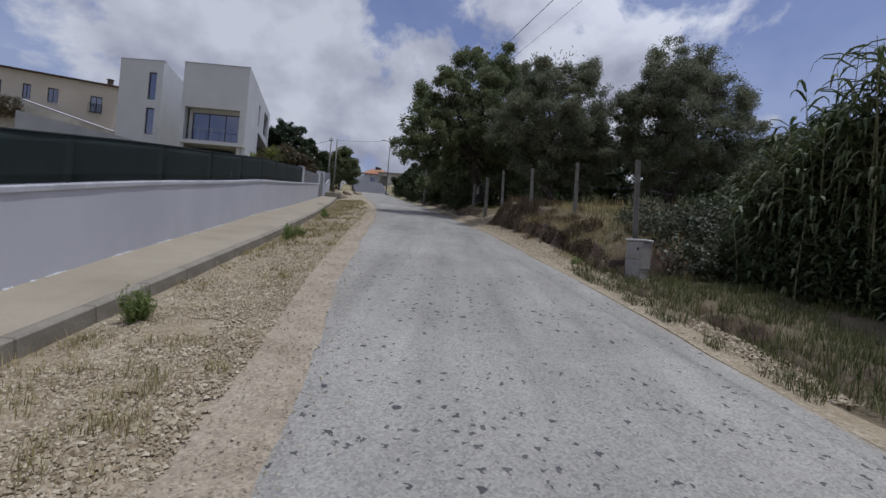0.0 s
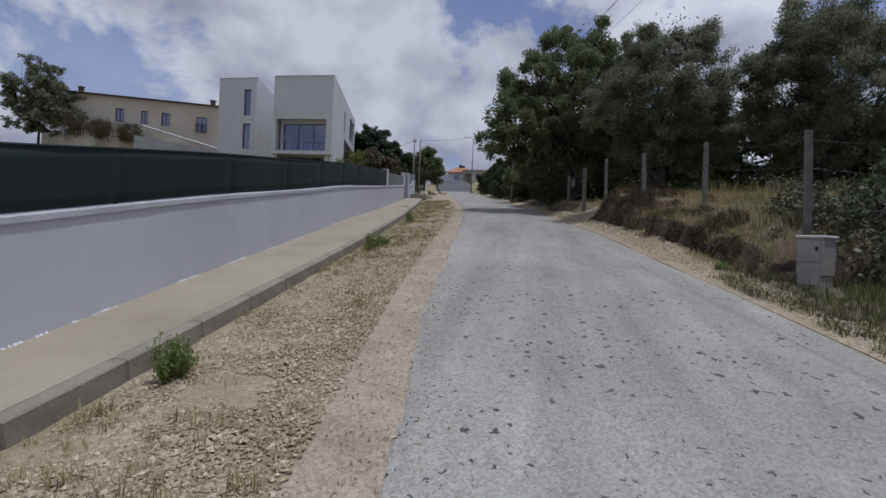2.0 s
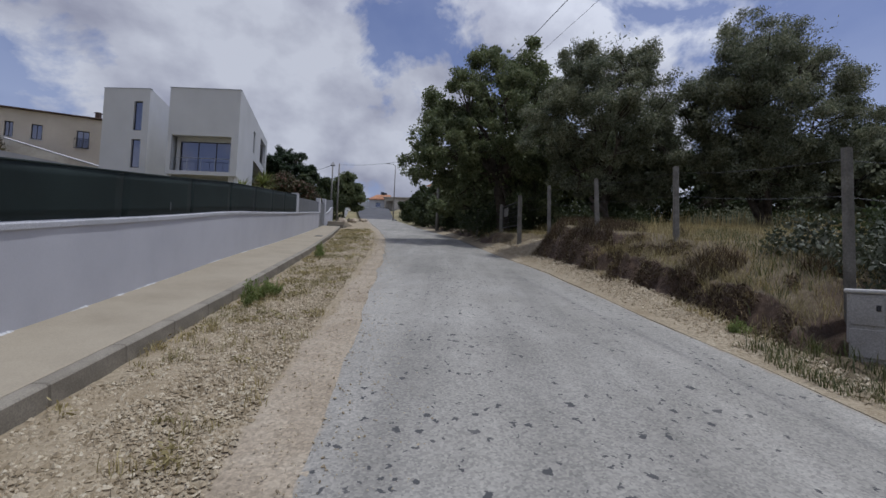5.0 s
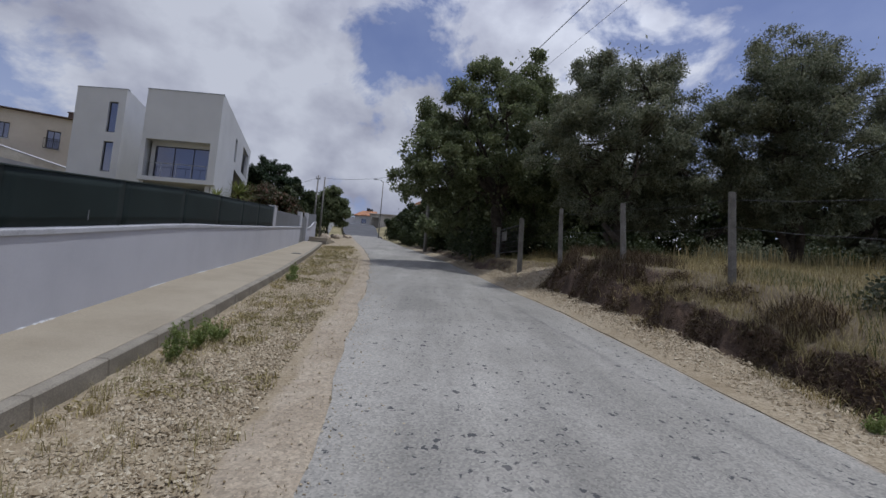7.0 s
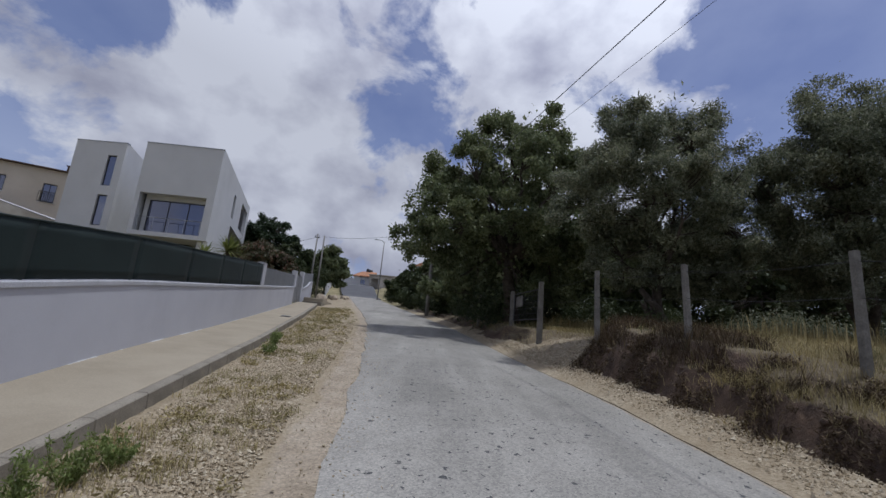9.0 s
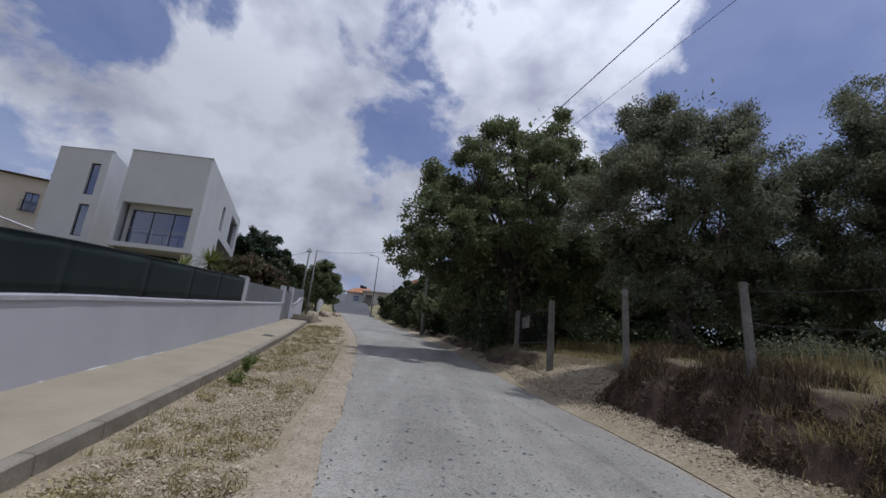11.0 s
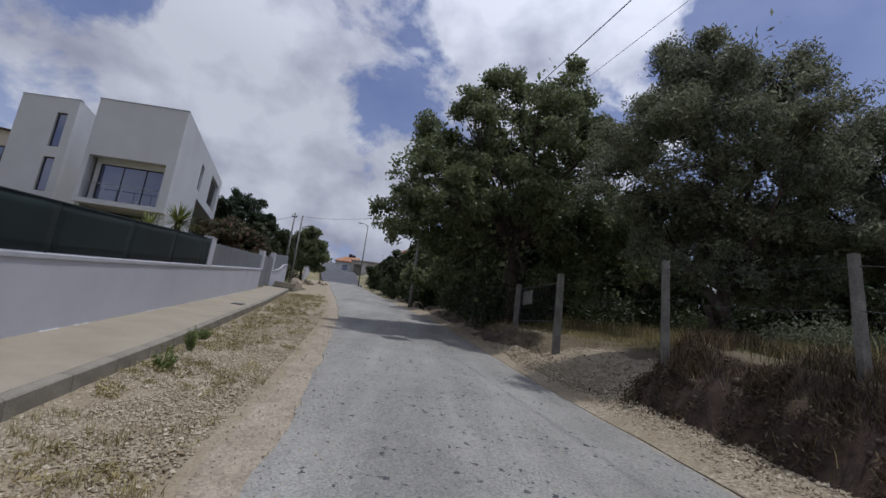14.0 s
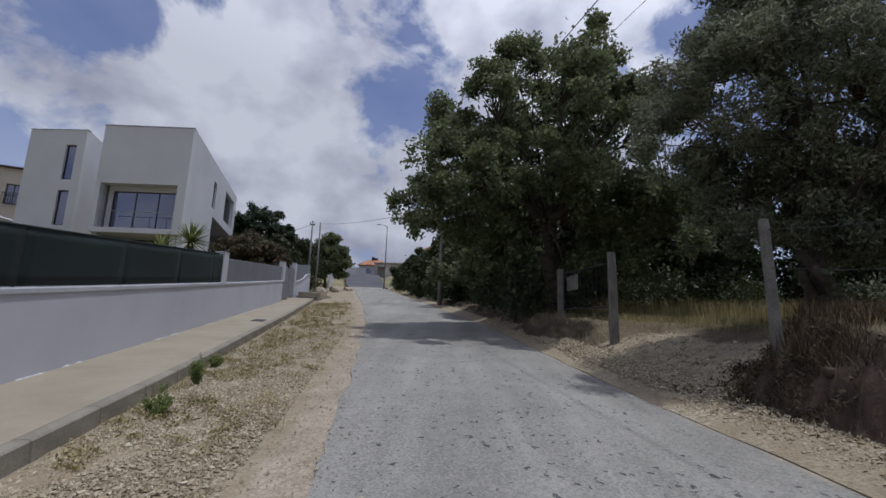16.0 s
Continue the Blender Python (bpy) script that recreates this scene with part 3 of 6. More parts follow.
def road_columns(y):
    l, r, z = float(at("l", y)), float(at("r", y)), rz(y)
    l += 0.10 * rough_noise(0, y, 0.8, 2.0) + 0.04 * rough_noise(0, y, 3.0, 4.0)
    r += 0.03 * rough_noise(9, y, 1.4, 2.0)
    return [(l + (r - l) * k, z + 0.012 * rough_noise(l + (r - l) * k, y, 0.6) + 0.02 * (1 - (2 * k - 1) ** 2)) for k in (0, 0.03, 0.07, 0.12, 0.18, 0.3, 0.45, 0.6, 0.75, 0.88, 0.95, 0.975, 1)]


strip("road", -30, 77, 0.25, road_columns, M["asphalt"], "worn pale grey asphalt lane with dark pits, going uphill", "road", 0.2,
      lambda x, y: max(0.62 - (x - float(at("l", y)) + 0.1 - 0.08 * rough_noise(0, y, 0.5, 9)) / 0.36, 0.5 - (float(at("r", y)) - x) / 0.35))


def far_road_columns(y):
    l, r, z = float(at("l", y)), float(at("r", y)), rz(y)
    return [(l - 0.6, z), ((l + r) / 2, z + 0.04), (r + 0.6, z)]


strip("road_upper", 77.02, 140, 2.0, far_road_columns, M["far_asphalt"], "darker smooth asphalt road climbing to the houses", "road", 0.2)


def verge_columns(y):
    k, l, z = float(at("k", y)), float(at("l", y)), rz(y)
    out = []
    for s in np.linspace(0, 1, 15):
        x = k - 0.05 + (l + 0.16 - k + 0.05) * s
        h = -0.18 + 0.17 * min(s / 0.8, 1) ** 0.8
        h += 0.02 * rough_noise(x, y, 2.5, 1.0) + 0.012 * rough_noise(x, y, 9.0, 6.0)
        out.append((x, z + h - (0.03 if s == 1 else 0)))
    return out


strip("gravel_verge", -12, 77, 0.16, verge_columns, M["verge"], "pale limestone gravel verge with dry weeds along the road", "verge", 0.2,
      lambda x, y: (x - float(at("l", y)) + float(np.interp(y, [2, 6, 12, 20], [0.72, 0.7, 0.55, 0.5])) + 0.16 * rough_noise(0, y, 0.9, 4)) / 0.4)


def shoulder_columns(y):
    r, z = float(at("r", y)), rz(y)
    e = 0.03 * rough_noise(9, y, 1.4, 2.0)
    wide = max(foot_of_bank(y), 0.24) + 0.08 + 0.06 * rough_noise(4, y, 1.3, 7)
    out = []
    for k in (0.0, 0.2, 0.42, 0.7, 0.9, 1.0):
        d = 0.022 + e + (wide - 0.022 - e) * k
        out.append((r + d, z - 0.004 + shoulder_rise(y) * d + 0.016 * k * rough_noise(r + d, y, 3.0, 3) - (0.06 if k == 1.0 else 0)))
    return out


strip("gravel_shoulder", 0, 48, 0.16, shoulder_columns, M["verge"], "strip of pale gravel and dust under the bank", "verge", 0.05,
      lambda x, y: 0.4 - (x - float(at("r", y))) / 0.45)


def ramp_columns(y):
    """Stony earth ramp from the road up to the field gate."""
    r = float(at("r", y))
    edge = 0.12 + 0.5 * max(0.0, (18.95 - y) / 0.65) + 0.6 * max(0.0, (y - 22.0) / 0.8)
    return [(r + d, rz(y) + bank_height(r + d, y) + (0.016 if 0 < i < 11 else -0.05)) for i, d in enumerate(np.linspace(edge, 2.5 - 0.7 * edge, 12))]


strip("gate_ramp", 18.4, 22.7, 0.12, ramp_columns, M["verge"], "stony earth ramp climbing to the field gate", "ramp", 0.08,
      lambda x, y: 0.35)

PAVE_END = 43.2


def pavement_columns(y):
    w, k, z = float(at("w", y)), float(at("k", y)), rz(y)
    return [(w - 0.04, z + 0.02), (w + (k - w) * 0.5, z + 0.016), (k - 0.14, z + 0.01)]


for first in range(10):
    y0 = -12 + first * 5.9
    if y0 > PAVE_END - 1:
        break
    strip("pavement", y0, min(y0 + 5.898, PAVE_END), 0.4915, pavement_columns, M["pavement"], "narrow footway of plain tan concrete along the wall", "pavement", 0.3)


# ---- garden wall, net, gate ----
def sweep(name, ys, section, material, parent=None, label=""):
    """A closed section carried along the road; section(y) gives its x, z corners."""
    rows = [section(float(y)) for y in ys]
    n = len(rows[0])
    verts = [(x, float(y), z) for y, row in zip(ys, rows) for x, z in row]
    faces = [(i * n + j, i * n + (j + 1) % n, (i + 1) * n + (j + 1) % n, (i + 1) * n + j) for i in range(len(ys) - 1) for j in range(n)]
    faces += [tuple(range(n)), tuple(range(len(verts) - 1, len(verts) - n - 1, -1))]
    ob = mesh_object(name, verts, faces, material, parent, label)
    bm = bmesh.new()
    bm.from_mesh(ob.data)
    bmesh.ops.recalc_face_normals(bm, faces=bm.faces)
    bm.to_mesh(ob.data)
    bm.free()
    return ob


WALL_TOP = 1.12
PILLAR_1, PILLAR_2, PILLAR_3 = 26.8, 38.5, 43.4


def net_top(y):
    return rz(y) + 1.67 + 0.011 * y


def wall_section(y):
    w, z = float(at("w", y)), rz(y)
    return [(w, z - 0.4), (w, z + WALL_TOP - 0.07), (w - 0.2, z + WALL_TOP - 0.07), (w - 0.2, z - 0.4)]


def cap_section(y):
    w, z = float(at("w", y)), rz(y)
    e = 0.006 * rough_noise(2, y, 1.5, 6)
    return [(w + 0.022 + e, z + WALL_TOP - 0.068), (w + 0.022 + e, z + WALL_TOP - 0.012), (w + 0.012, z + WALL_TOP + 0.002 + e), (w - 0.23, z + WALL_TOP + 0.012), (w - 0.23, z + WALL_TOP - 0.068)]


def build_wall():
    ys = np.arange(-12, PILLAR_2 + 0.01, 0.5)
    root = tagged(sweep("garden_wall", ys, wall_section, M["wall_paint"]), "low white rendered garden wall along the footway", "wall", kind="structure")
    sweep("coping", np.arange(-12, PILLAR_2 + 0.01, 0.25), cap_section, M["coping"], root, "white-painted coping with flaking edge")
    rng = np.random.default_rng(17)
    verts, faces = [], []
    for y in np.arange(-4, 34, 0.05):
        if noise.noise((0.0, y * 1.3, 2.0)) + 0.5 * noise.noise((0.0, y * 6.0, 9.0)) < 0.12:
            continue
        x, z, r = float(at("w", y)) + 0.012, rz(y) + 0.018, rng.uniform(0.006, 0.02)
        b = len(verts)
        ln = rng.uniform(0.01, 0.035)
        verts += [(x - 0.02, y - ln, z), (x + r, y - ln * 0.7, z), (x + r * 1.3, y + ln * 0.6, z), (x - 0.02, y + ln, z), (x - 0.014, y - ln * 0.5, z + r), (x - 0.014, y + ln * 0.5, z + r * 1.2)]
        faces += [(b, b + 1, b + 4), (b + 1, b + 2, b + 5, b + 4), (b + 2, b + 3, b + 5)]
    tagged(mesh_object("mortar_crumbs", verts, faces, M["stucco"]), "crumbled white mortar along the foot of the wall", "mortar", kind="stuff")
    return root


build_wall()


def net_panel(y0, y1, parent):
    """A stretched length of shade net, slightly slack between its wires."""
    nu, nv = 12, 5
    verts, faces = [], []
    for side in (0, 1):
        for i in range(nu + 1):
            y = y0 + (y1 - y0) * i / nu
            x = float(at("w", y)) - 0.035
            lo, hi = rz(y) + WALL_TOP + 0.015, net_top(y) - 0.02 * math.sin(math.pi * i / nu) + 0.012 * rough_noise(1, y, 2.0, 3)
            for j in range(nv + 1):
                z = lo + (hi - lo) * j / nv
                off = 0.02 * rough_noise(y, z, 1.2, 4) * math.sin(math.pi * j / nv)
                verts.append((x + off - side * 0.012, y, z))
    n = nv + 1
    m = (nu + 1) * n
    for i in range(nu):
        for j in range(nv):
            a = i * n + j
            faces.append((a, a + n, a + n + 1, a + 1))
            faces.append((m + a, m + a + 1, m + a + n + 1, m + a + n))
    edge = [i * n for i in range(nu + 1)] + [nu * n + j for j in range(1, n)] + [i * n + nv for i in range(nu - 1, -1, -1)] + [j for j in range(nv - 1, 0, -1)]
    faces += [(a, b, b + m, a + m)[::-1] for a, b in zip(edge, edge[1:] + edge[:1])]
    mesh_object("net_panel", verts, faces, M["net"], parent, smooth=True)


def build_net_fence():
    root = thing("net_fence", (float(at("w", 12)) - 0.1, 12, rz(12) + WALL_TOP), "dark green shade-net fence standing on the white wall", "fence")
    keep = root.matrix_basis.copy()
    root.location = (0, 0, 0)
    y = -11.0
    while y < PILLAR_1 - 0.2:
        y1 = min(y + 2.45, PILLAR_1 - 0.16)
        net_panel(y, y1 - 0.004, root)
        x = float(at("w", y)) - 0.065
        bm = bmesh.new()
        tube(bm, [(x, y - 0.015, rz(y) + WALL_TOP), (x, y - 0.015, net_top(y) - 0.01)], [0.02, 0.02], 8)
        part("net_post", bm, M["net_seam"], root, "thin dark green metal post")
        y = y1
    bm = bmesh.new()
    ys = np.arange(-11, PILLAR_1 - 0.1, 0.6)
    tube(bm, [(float(at("w", v)) - 0.035, v, net_top(v) - 0.012) for v in ys], [0.012] * len(ys), 5)
    part("top_wire", bm, M["net_seam"], root)
    # a torn slit in the cloth
    bm = block(-0.003, -0.008, -0.07, 0.003, 0.008, 0.07)
    turned(bm, pose(float(at("w", 12.6)) - 0.022, 12.6, rz(12.6) + 1.28))
    part("torn_slit", bm, M["grey_paint"], root, "pale slit torn in the net")


build_net_fence()


def pillar(y, top, name="wall_pillar"):
    x = float(at("w", y))
    root = tagged(part(name, block(x - 0.24, y - 0.16, rz(y) + WALL_TOP - 0.05, x + 0.03, y + 0.16, rz(y) + top, 0.012), M["wall_paint"]), "white-painted square wall pillar", "pillar", "wall pillars")
    part("pillar_cap", block(x - 0.25, y - 0.17, rz(y) + top + 0.002, x + 0.04, y + 0.17, rz(y) + top + 0.03, 0.008), M["coping"], root)


pillar(PILLAR_1, 1.98)
pillar(PILLAR_2, 2.08)
pillar(PILLAR_3, 2.15)
part("gate_pier", block(float(at("w", PILLAR_3)) - 0.2, PILLAR_3 - 0.15, rz(PILLAR_3) - 0.3, float(at("w", PILLAR_3)) + 0.02, PILLAR_3 + 0.15, rz(PILLAR_3) + WALL_TOP - 0.06, 0.01), M["wall_paint"], bpy.data.objects["wall_pillar.002"])


def slat_fence(y0, y1, low, high, name, label, step=0.115):
    """Upright grey metal slats between two rails."""
    root = thing(name, (0, 0, 0), label, "fence", "grey slat fences")
    y = y0
    while y < y1 - step:
        x = float(at("w", y)) - 0.10
        bm = block(x - 0.012, y, rz(y) + low(y), x + 0.012, y + step - 0.012, rz(y) + high(y), 0.003)
        part("slat", bm, M["grey_paint"], root)
        y += step
    for lift in (0.12, 0.88):
        bm = bmesh.new()
        ys = np.linspace(y0, y1, 8)
        tube(bm, [(float(at("w", v)) - 0.13, v, rz(v) + low(v) + (high(v) - low(v)) * lift) for v in ys], [0.02] * 8, 5)
        part("rail", bm, M["grey_paint"], root)
    return root


slat_fence(PILLAR_1 + 0.18, PILLAR_2 - 0.18, lambda y: WALL_TOP + 0.03, lambda y: 1.86, "slat_fence", "grey metal slat fence on the white wall")


def build_gate():
    root = thing("driveway_gate", (0, 0, 0), "closed grey metal double driveway gate between white pillars", "gate")
    mid = (PILLAR_2 + PILLAR_3) / 2
    for a, b in ((PILLAR_2 + 0.19, mid - 0.02), (mid + 0.02, PILLAR_3 - 0.19)):
        xa, xb = float(at("w", a)) - 0.06, float(at("w", b)) - 0.06
        ang = math.degrees(math.atan2(xb - xa, b - a))
        ln = math.hypot(xb - xa, b - a)
        m = pose(xa, a, rz((a + b) / 2) + 0.06, 0, 0, -ang)
        leaf = part("gate_leaf", turned(block(-0.02, 0, 0, 0.02, ln, 1.85, 0.006), m), M["grey_paint"], root)
        for k in range(11):
            part("board", turned(block(0.02, 0.04 + k * (ln - 0.08) / 11, 0.06, 0.034, 0.03 + (k + 1) * (ln - 0.08) / 11, 1.79), m), M["grey_paint"], leaf)


build_gate()


def build_wall_beyond():
    """The wall past the gate, whose coping sweeps upwards."""
    rise = lambda y: float(np.interp(y, [43.6, 46.2, 48.2, 50.2, 54.2], [0.95, 1.0, 1.12, 1.42, 1.5]))
    ys = np.arange(43.6, 53.8, 0.3)
    root = tagged(sweep("garden_wall_upper", ys, lambda y: [(float(at("w", y)), rz(y) - 0.4), (float(at("w", y)), rz(y) + rise(y)), (float(at("w", y)) - 0.2, rz(y) + rise(y)), (float(at("w", y)) - 0.2, rz(y) - 0.4)], M["wall_paint"]), "white garden wall with a sweeping coping past the gate", "wall", kind="structure")
    sweep("coping", ys, lambda y: [(float(at("w", y)) + 0.05, rz(y) + rise(y) + 0.003), (float(at("w", y)) + 0.05, rz(y) + rise(y) + 0.09), (float(at("w", y)) - 0.25, rz(y) + rise(y) + 0.09), (float(at("w", y)) - 0.25, rz(y) + rise(y) + 0.003)], M["coping"], root)
    slat_fence(43.6, 53.7, lambda y: rise(y) + 0.1, lambda y: 2.1 + 0.02 * (y - 43), "slat_fence", "grey metal slat fence on the sweeping white wall", 0.16)
    # the low ramp cheek before it
    y0, y1 = 44.3, 49.3
    x = float(at("k", 44.3))
    ramp = part("ramp_cheek", block(x - 1.1, y0, rz(y0) - 0.3, x + 0.35, y1, rz(y0) + 0.36, 0.03), M["pavement"])
    tagged(ramp, "low concrete ramp block where the footway ends", "kerb", kind="structure")
    drop = part("drain_slab", block(x - 0.9, 43.22, rz(43.3) - 0.2, x + 0.5, 44.28, rz(43.3) + 0.12, 0.02), M["kerb"])
    tagged(drop, "grey concrete slab at the footway's broken end", "slab", kind="structure")


build_wall_beyond()


def manhole(x, y, sx, sy):
    root = tagged(part("manhole_cover", turned(block(-sx, -sy, -0.02, sx, sy, 0.012, 0.004), pose(x, y, rz(y) + 0.022, 6.8, 0, 8)), M["dark_metal"]), "small rectangular cast-iron cover let into the footway", "manhole cover")
    part("cover_frame", turned(block(-sx - 0.03, -sy - 0.03, -0.03, sx + 0.03, sy + 0.03, 0.004, 0.003), pose(x, y, rz(y) + 0.02, 6.8, 0, 8)), M["kerb"], root)


manhole(-6.75, 27.4, 0.16, 0.26)


# ---- houses ----
def panel(origin, direction, length, z0, z1, thick, holes, material, name, parent, label=""):
    """An upright slab from origin along direction, its thickness to the left of it, with holes (s0, z0, s1, z1)."""
    ss = sorted({0.0, length, *[h[0] for h in holes], *[h[2] for h in holes]})
    zs = sorted({z0, z1, *[h[1] for h in holes], *[h[3] for h in holes]})
    bm = bmesh.new()
    cache = {}

    def vert(s, y, z):
        if (s, y, z) not in cache:
            cache[(s, y, z)] = bm.verts.new((s, y, z))
        return cache[(s, y, z)]

    solid = {}
    for i in range(len(ss) - 1):
        for j in range(len(zs) - 1):
            cs, cz = (ss[i] + ss[i + 1]) / 2, (zs[j] + zs[j + 1]) / 2
            solid[(i, j)] = not any(h[0] < cs < h[2] and h[1] < cz < h[3] for h in holes)
    for (i, j), ok in solid.items():
        if not ok:
            continue
        a, b, c, d = ss[i], ss[i + 1], zs[j], zs[j + 1]
        bm.faces.new((vert(a, 0, c), vert(b, 0, c), vert(b, 0, d), vert(a, 0, d)))
        bm.faces.new((vert(a, thick, c), vert(a, thick, d), vert(b, thick, d), vert(b, thick, c)))
        for di, dj, q in ((-1, 0, (a, c, a, d)), (1, 0, (b, d, b, c)), (0, -1, (b, c, a, c)), (0, 1, (a, d, b, d))):
            if not solid.get((i + di, j + dj), False):
                p0, p1 = (q[0], q[1]), (q[2], q[3])
                bm.faces.new((vert(p0[0], 0, p0[1]), vert(p1[0], 0, p1[1]), vert(p1[0], thick, p1[1]), vert(p0[0], thick, p0[1])))
    ang = math.degrees(math.atan2(direction[1], direction[0]))
    turned(bm, pose(origin[0], origin[1], 0, 0, 0, ang))
    return part(name, bm, material, parent, label)


def prism(name, corners, z0, z1, material, parent, label=""):
    n = len(corners)
    verts = [(x, y, z0) for x, y in corners] + [(x, y, z1) for x, y in corners]
    faces = [tuple(range(n - 1, -1, -1)), tuple(range(n, 2 * n))] + [(i, (i + 1) % n, (i + 1) % n + n, i + n) for i in range(n)]
    return mesh_object(name, verts, faces, material, parent, label)


def window(origin, direction, s0, z0, s1, z1, depth, parent, bars=1, name="window"):
    """A glazed frame set back in its opening."""
    ang = math.degrees(math.atan2(direction[1], direction[0]))
    m = pose(origin[0], origin[1], 0, 0, 0, ang)
    bm = bmesh.new()
    f = 0.06
    for a in ((s0, z0, s1, z0 + f), (s0, z1 - f, s1, z1), (s0, z0 + f, s0 + f, z1 - f), (s1 - f, z0 + f, s1, z1 - f)):
        block(a[0], depth, a[1], a[2], depth + 0.06, a[3], bm=bm)
    for k in range(1, bars + 1):
        s = s0 + (s1 - s0) * k / (bars + 1)
        block(s - f / 2, depth, z0 + f, s + f / 2, depth + 0.06, z1 - f, bm=bm)
    root = part(name, turned(bm, m), M["dark_metal"], parent, "dark metal window frame")
    for k in range(bars + 1):
        a, b = s0 + f + (s1 - s0 - 2 * f) * k / (bars + 1), s0 + f + (s1 - s0 - 2 * f) * (k + 1) / (bars + 1)
        part("pane", turned(block(a, depth + 0.025, z0 + f, b, depth + 0.035, z1 - f), m), M["glass"], root)
    return root


def railing(origin, direction, s0, s1, z0, height, depth, parent, count=5):
    ang = math.degrees(math.atan2(direction[1], direction[0]))
    m = pose(origin[0], origin[1], 0, 0, 0, ang)
    bm = bmesh.new()
    tube(bm, [(s0, depth, z0 + height), (s1, depth, z0 + height)], [0.022, 0.022], 6)
    root = part("railing", turned(bm, m), M["steel"], parent, "thin steel balcony railing")
    for k in range(count):
        s = s0 + 0.1 + (s1 - s0 - 0.2) * k / (count - 1)
        part("baluster", turned(tube(bmesh.new(), [(s, depth, z0), (s, depth, z0 + height)], [0.018, 0.018], 6), m), M["steel"], root)


def build_modern_house():
    root = thing("modern_house", (-20, 44, rz(44)), "modern white flat-roofed house of two boxy volumes with a deep balcony", "house")
    root.location = (0, 0, 0)
    sd = (-0.234, 0.972)
    fo, fd, side_o, depth = (-22.5, 41.1), (1.0, 0.0), (-17.0, 41.1), 15.9
    top = 17.2
    far = (side_o[0] + sd[0] * depth, side_o[1] + sd[1] * depth)
    # the upper volume: front, street side, back, garden side
    panel(fo, fd, 5.5, 10.45, top, 0.3, [(0.3, 10.75, 4.95, 13.5)], M["stucco"], "front_wall", root)
    panel((side_o[0], side_o[1] + 0.3), sd, depth - 0.3, 7.0, top, 0.3, [(6.3, 13.9, 7.3, 15.9), (10.7, 13.95, 14.5, 16.4), (6.9, 7.4, 15.0, 13.3)], M["stucco"], "side_wall", root)
    prism("back_wall", [(far[0], far[1]), (far[0] - 5.2, far[1]), (far[0] - 5.2, far[1] - 0.3), (far[0] - 0.3, far[1] - 0.3)], 7.0, top, M["stucco"], root)
    prism("garden_wall_side", [(-22.5, 41.42), (-22.2, 41.42), (far[0] - 4.9, far[1] - 0.32), (far[0] - 5.2, far[1] - 0.32)], 7.0, top, M["stucco"], root)
    prism("roof", [(-22.18, 41.42), (-17.36, 41.42), (far[0] - 0.42, far[1] - 0.32), (far[0] - 4.88, far[1] - 0.32)], top - 0.5, top - 0.25, M["old_wall"], root)
    prism("parapet_cap", [(-22.53, 41.06), (-16.96, 41.06), (-16.96, 41.12), (-22.53, 41.12)], top + 0.003, top + 0.05, M["steel"], root)
    panel((side_o[0] + 0.04, side_o[1] + 0.03), sd, depth, top + 0.003, top + 0.05, 0.36, [], M["steel"], "parapet_cap", root)
    prism("floor_slab", [(-22.18, 41.42), (-17.36, 41.42), (far[0] - 0.42, far[1] - 0.4), (far[0] - 4.88, far[1] - 0.4)], 10.45, 10.72, M["stucco"], root)
    # the balcony: its back wall of sliding glass, soffit and cheeks
    panel((-22.18, 41.9), fd, 4.62, 10.72, 13.75, 0.15, [(0.3, 10.76, 4.58, 13.22)], M["stucco"], "balcony_back", root)
    prism("soffit", [(-22.18, 41.42), (-17.4, 41.42), (-17.6, 43.2), (-22.18, 43.2)], 13.55, 13.74, M["stucco"], root)
    window((-22.18, 41.9), fd, 0.32, 10.78, 4.56, 13.2, 0.03, root, 2, "sliding_door")
    railing(fo, fd, 0.34, 4.92, 10.78, 1.0, 0.16, root, 5)
    # room behind the glass, its dimness painted into the wall colour
    prism("room_wall", [(-22.1, 45.5), (-18.4, 45.5), (-18.4, 45.7), (-22.1, 45.7)], 10.72, 13.6, M["shade_dark"], root)
    # street side glazing
    window((side_o[0], side_o[1] + 0.3), sd, 6.32, 13.92, 7.28, 15.88, 0.16, root, 0)
    window((side_o[0], side_o[1] + 0.3), sd, 10.75, 13.98, 14.45, 16.37, 0.9, root, 2, "loggia_door")
    panel((side_o[0] + sd[0] * 7.0 - 0.3, side_o[1] + sd[1] * 7.0 + 0.3), sd, 8.4, 13.32, 13.6, 1.4, [], M["stucco"], "loggia_floor", root)
    # the recessed ground floor, its shade put in as a dark colour
    prism("ground_floor", [(-22.1, 43.4), (-19.2, 43.4), (-21.0, 55.0), (-25.0, 55.0)], 7.0, 10.44, M["shade_dark"], root)
    part("column", block(-17.75, 41.45, 7.0, -17.4, 41.8, 10.44), M["stucco"], root)
    # the stair tower
    to, td, tl, tt = (-30.4, 44.85), (0.9988, -0.05), 4.1, 18.3
    end = (to[0] + td[0] * tl, to[1] + td[1] * tl)
    panel(to, td, tl, 7.0, tt, 0.3, [(2.75, 14.7, 3.5, 17.22), (2.72, 11.5, 3.52, 13.95)], M["stucco"], "tower_front", root)
    window(to, td, 2.77, 14.72, 3.48, 17.2, 0.14, root, 0)
    window(to, td, 2.74, 11.52, 3.5, 13.93, 0.14, root, 0)
    panel((end[0], end[1] + 0.302), sd, 8.0, 7.0, tt, 0.3, [], M["stucco"], "tower_side", root)
    tf = (end[0] + sd[0] * 8.3, end[1] + sd[1] * 8.3)
